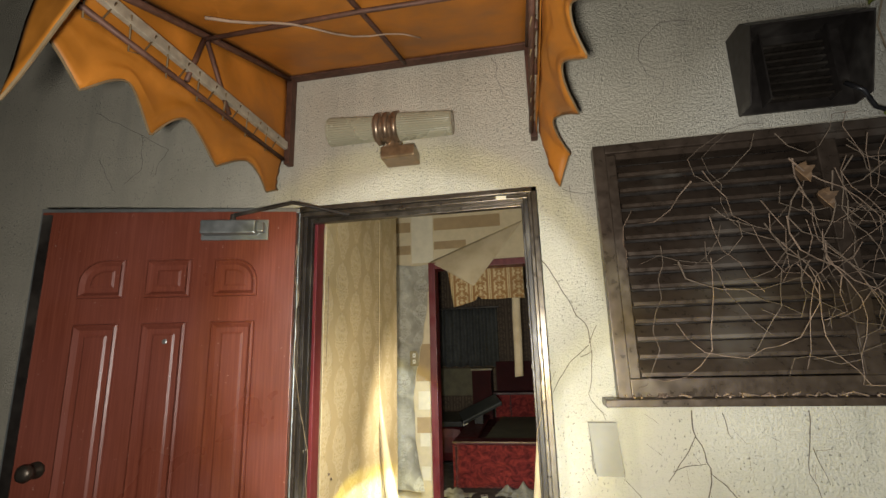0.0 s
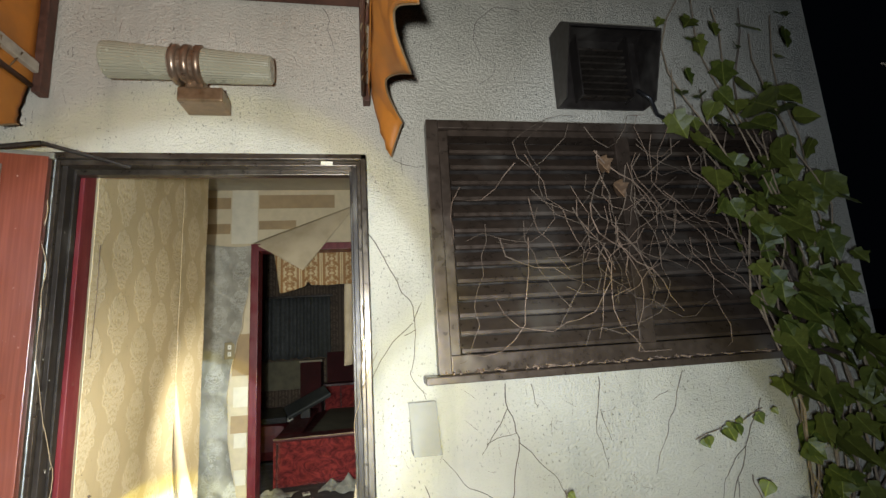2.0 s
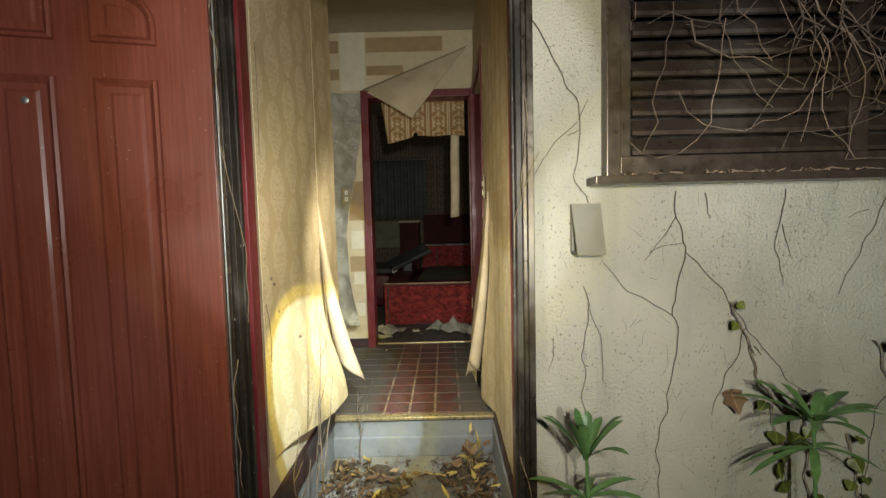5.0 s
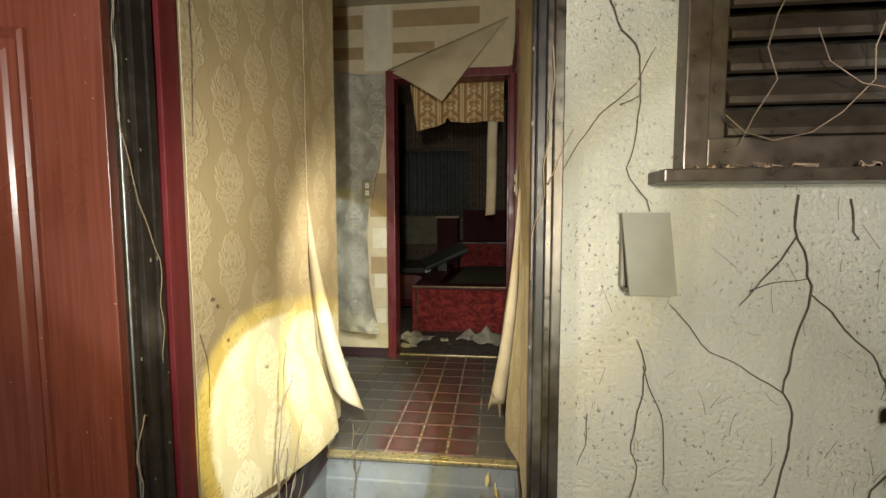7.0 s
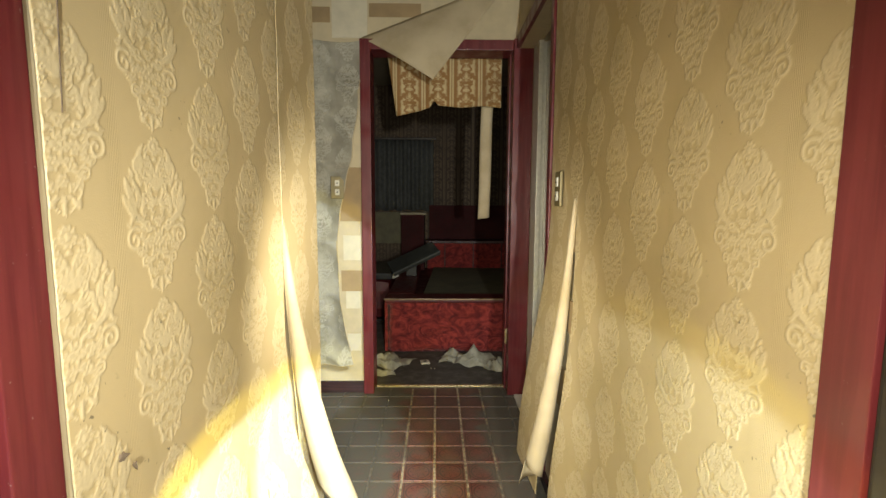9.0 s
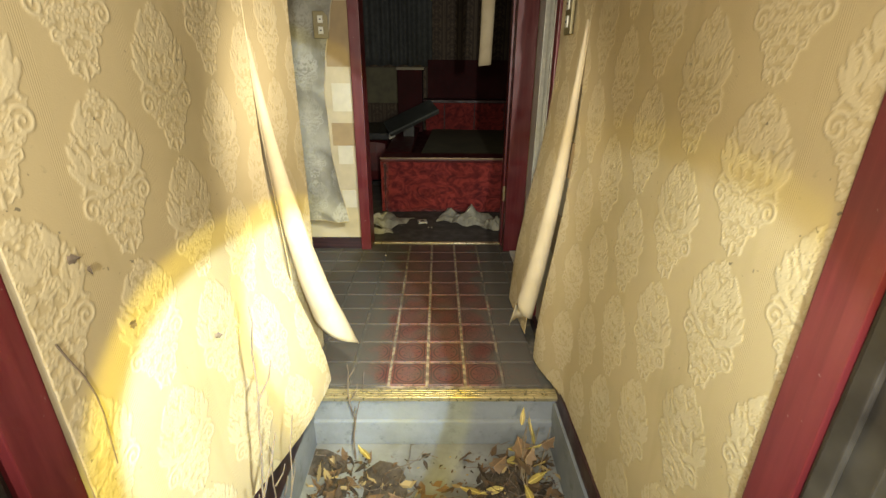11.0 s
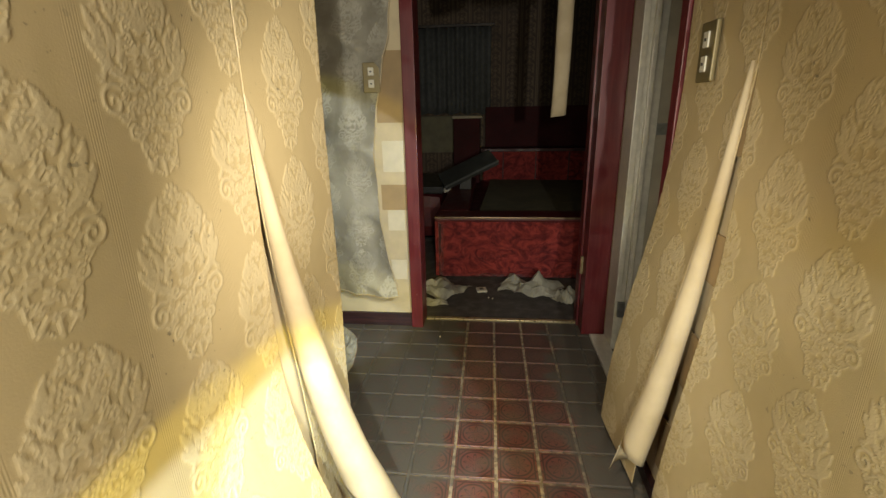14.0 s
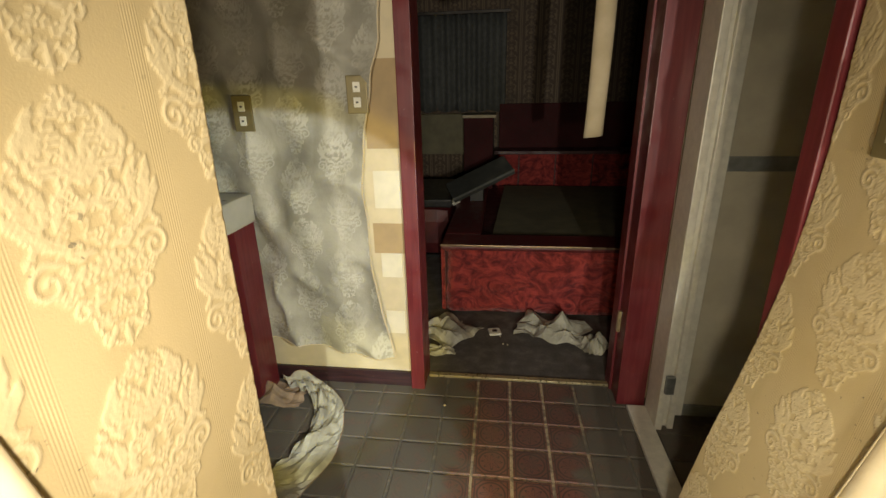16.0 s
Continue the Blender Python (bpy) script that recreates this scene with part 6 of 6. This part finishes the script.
weed_stalk(0.13, 0.20, GROUND, 0.86, (-0.01, 0.15), "tall bare dry weed growing along the wall")
weed_stalk(0.06, 0.40, GROUND, 0.50, (0.02, 0.02), "bare dry weed stalk in the entry")
weed_stalk(0.15, 0.86, GROUND, 0.36, (-0.01, 0.02), "bare dry weed stalk against the step")
weed_stalk(0.05, 0.15, GROUND, 0.45, (0.0, 0.12), "bare dry weed stalk at the door")
clump = thing("dry_clump", (0.74, 0.80, GROUND), "clump of yellowed dry foliage by the step", "weed")
for k in range(12):
    x, y = 0.70 + rng.uniform(-0.05, 0.06), 0.80 + rng.uniform(-0.08, 0.06)
    part("stem", tube(bmesh.new(), [(x, y, GROUND), (x + rng.uniform(-0.03, 0.03), y + 0.01, GROUND + rng.uniform(0.05, 0.2))], 0.002, 0.001, 4), TWIG, clump)
    put_leaf(YL if k % 3 else DL, YELLOW_LEAF, clump, Matrix.LocRotScale((x, y, GROUND + 0.03 + 0.12 * rng.random()), Euler((rng.uniform(-0.5, 1.2), rng.uniform(-0.6, 0.6), rng.uniform(0, 6.28))), Vector((1, 1, 1)) * rng.uniform(0.7, 1.3)))
for k, pts in enumerate(([(-0.045, -0.03, 1.78), (-0.035, -0.034, 1.5), (-0.03, -0.03, 1.22), (-0.012, -0.014, 1.05), (0.004, 0.03, 0.93), (0.0, 0.02, 0.7)], [(0.818, -0.03, 1.32), (0.815, -0.034, 1.16), (0.805, -0.03, 1.06), (0.79, -0.01, 0.98), (0.788, 0.0, 0.9)], [(0.812, -0.03, 1.08), (0.83, -0.035, 1.13), (0.86, -0.01, 1.18)], [(-0.02, -0.02, 0.6), (-0.03, -0.03, 0.4), (-0.022, -0.02, 0.2)], [(0.80, -0.03, 0.3), (0.83, -0.04, 0.1), (0.86, -0.02, 0.0)])):
    solid("pale_root", tube(bmesh.new(), wavy(pts, 0.014, k * 3), 0.0016, 0.0009, 6), TWIG, "pale dry root clinging to the door frame", "root", "roots on the door frame", smooth=True)
bm = bmesh.new()
for k in range(70):
    left = rng.random() < 0.6
    x, y = (rng.choice((-0.028, -0.016, -0.006)), rng.uniform(-0.012, 0.05)) if left else (rng.choice((0.81, 0.798, 0.788)), rng.uniform(-0.012, 0.05))
    z, l = rng.uniform(-0.1, 1.7), rng.uniform(0.0015, 0.009)
    box(bm, x - 0.0013, y - 0.001, z, x + 0.0013, y + 0.001, z + l)
solid("seal_flecks", bm, BEIGE, "pale flecks of perished door seal on the frame", "flecks", kind="stuff")
for pts in ([(0.134, 0.725), (0.142, 0.70), (0.154, 0.667), (0.161, 0.635), (0.163, 0.603), (0.160, 0.565), (0.158, 0.529)], [(0.145, 1.55), (0.15, 1.40), (0.14, 1.2)]):
    run = []
    for y, z in pts:
        hang = left_paper((y - 0.118) / 0.672, (z - 0.195) / (CEIL - 0.195))
        run.append((hang.x + 0.003, y, hang.z))
    solid("dry_tendril", tube(bmesh.new(), run, 0.0013, 0.0008, 5), STEM, "dark dry tendril stuck to the wallpaper", "tendril", "tendrils on the wallpaper")
SCRAP = leaf_mesh("scrap_blade", 0.013, 5, 0.5)
SCRAP.materials.append(STEM)
for y, z, a in ((0.185, 0.80, 20), (0.205, 0.78, 120), (0.257, 0.68, 200), (0.43, 0.56, 60)):
    hang = left_paper((y - 0.118) / 0.672, (z - 0.195) / (CEIL - 0.195))
    scrap = tagged(new("leaf_scrap", SCRAP), "tiny withered leaf stuck to the wallpaper", "leaf", "scraps on the wallpaper")
    scrap.matrix_basis = Matrix.Translation((hang.x + 0.0025, y, hang.z)) @ Euler((radians(a), radians(88), 0)).to_matrix().to_4x4()

bm = bmesh.new()
for k in range(70):
    x = rng.uniform(1.02, 2.36)
    tube(bm, [(x, -0.075 + 0.05 * rng.random(), WZ0 + 0.003), (x + rng.uniform(-0.02, 0.02), -0.06 + 0.03 * rng.random(), WZ0 + 0.003 + 0.01 * rng.random()), (x + rng.uniform(-0.03, 0.03), -0.06, WZ0 + 0.004)], rng.uniform(0.001, 0.004), 0.001, 5)
solid("sill_debris", bm, LITTER_BROWN, "dry crumbs and stems lying on the sill", "debris", kind="stuff")

# ---- loose paper ----


def crumpled(name, cx, cy, w, d, h, seed, material, label, z0=0.004, turn=0.0):
    def f(s, t):
        x, y = (s - 0.5) * w, (t - 0.5) * d
        edge = 1 + 0.25 * wob(s, t, seed, 3)
        hgt = h * (max(0.0, 0.35 + wob(s * 2.3, t * 2.3, seed, 1.7)) + 0.3 * abs(wob(s, t, seed + 5, 4.0))) * (0.35 + 0.65 * math.sin(math.pi * s) * math.sin(math.pi * t))
        ca, sa = math.cos(turn), math.sin(turn)
        x, y = x * edge, y * edge
        return Vector((cx + ca * x - sa * y, cy + sa * x + ca * y, z0 + hgt))
    ob = sheet(name, f, 11, 11, flat, (material,), label, "paper", thick=0.0015)
    ob.data.polygons.foreach_set("use_smooth", [False] * len(ob.data.polygons))
    return ob


crumpled("crumpled_paper", 0.60, 2.73, 0.34, 0.22, 0.13, 3, LITTER, "crumpled cream paper lying by the bed", turn=-0.3)
crumpled("crumpled_paper", 0.78, 2.60, 0.14, 0.14, 0.09, 8, LITTER, "crumpled cream paper scrap in the doorway", turn=0.5)
crumpled("crumpled_paper", 0.06, 2.68, 0.26, 0.30, 0.11, 5, LITTER, "crumpled grey paper at the bed corner", turn=0.8)
crumpled("plastic_scrap", 0.06, 2.50, 0.12, 0.08, 0.05, 12, FROST, "clear crinkled plastic scrap on the carpet", turn=0.2)
crumpled("brown_scrap", -0.62, 2.10, 0.34, 0.16, 0.08, 21, LITTER_BROWN, "torn brown paper scraps against the skirting")
crumpled("crumpled_paper", -0.62, 1.82, 0.20, 0.20, 0.06, 31, LITTER, "crumpled white paper under the basin", turn=0.6)


def ribbon(s, t):
    """A long strip of fallen wallpaper bent round in a hook on the floor."""
    a = radians(-40 + 175 * s)
    c = Vector((-0.50 + 0.235 * math.cos(a * 0.92 - 0.35), 1.86 + 0.30 * math.sin(a * 0.92 - 0.35), 0))
    c += Vector((-0.05 * (1 - s), -0.04 * (1 - s), 0))
    out = Vector((math.cos(a), math.sin(a), 0))
    width = 0.055 + 0.035 * (1 - s) + 0.012 * wob(s, 0, 3, 6)
    hgt = 0.008 + 0.055 * abs(wob(s * 3, t * 1.2, 6, 2.4)) * (0.4 + s) + 0.035 * abs(wob(s * 5, t * 2, 1, 2.0)) + 0.02 * s * (1 - abs(2 * t - 1))
    return c + out * (width * (2 * t - 1)) + Vector((0, 0, hgt))


strip_thing = thing("fallen_strip", (-0.45, 1.9, 0.0), "grey strip of fallen wallpaper curled on the hall floor", "paper")
strip_ob = sheet("paper_strip", ribbon, 46, 10, flat, (LITTER,), parent=strip_thing)
strip_ob.data.polygons.foreach_set("use_smooth", [False] * len(strip_ob.data.polygons))
part("torn_edge", tube(bmesh.new(), [ribbon(k / 46, 1.0) for k in range(47)], 0.0022, sides=5), LITTER_BROWN, strip_thing, "stained torn edge")
tag = thing("plastic_tag", (0.31, 2.70, 0.0), "small white plastic tag on the carpet", "tag")
part("body", swung(boxed(-0.03, -0.03, 0.0, 0.03, 0.03, 0.012, 0.003), pose(0.31, 2.70, 0.003, 0, 0, 12)), SWITCH_WHITE, tag)
part("mark", swung(boxed(-0.012, -0.010, 0.012, 0.012, 0.010, 0.0135), pose(0.31, 2.70, 0.003, 0, 0, 12)), BLACK, tag)
for k in range(13):
    x, y = rng.uniform(-0.5, 0.8), rng.uniform(1.9, 2.85)
    if 2.28 < y < 2.34:
        continue
    crumb = bmesh.new()
    bmesh.ops.create_icosphere(crumb, subdivisions=1, radius=rng.uniform(0.003, 0.006), matrix=Matrix.Translation((x, y, 0.006)))
    solid("plaster_crumb", crumb, PLASTER, "small crumb of fallen plaster", "crumb", "plaster crumbs")

# ---- hall floor tiles ----
TP, TX, TY = 0.132, 0.250, 0.979
tile_me = bpy.data.meshes.new("tile")
bm = boxed(-0.0605, -0.0605, -0.006, 0.0605, 0.0605, 0.0, 0.0)
bmesh.ops.bevel(bm, geom=[e for e in bm.edges if all(v.co.z > -0.001 for v in e.verts)], offset=0.0015, segments=1, affect="EDGES")
bm.to_mesh(tile_me)
bm.free()
tile_me.materials.append(TILE)
for i in range(-11, 12):
    for j in range(0, 10):
        x, y = TX + (i + 0.5) * TP, TY + (j + 0.5) * TP
        if -1.2 < x < (0.80 if y < 1.52 else 1.0) and y < 2.24 and not (x < -0.07 and y < 1.0):
            t = new("tile", tile_me)
            t.parent = floor_hall
            t.matrix_basis = pose(x, y, -0.0005 + rng.uniform(-0.0004, 0.0004), rng.uniform(-0.15, 0.15), rng.uniform(-0.15, 0.15), 0)
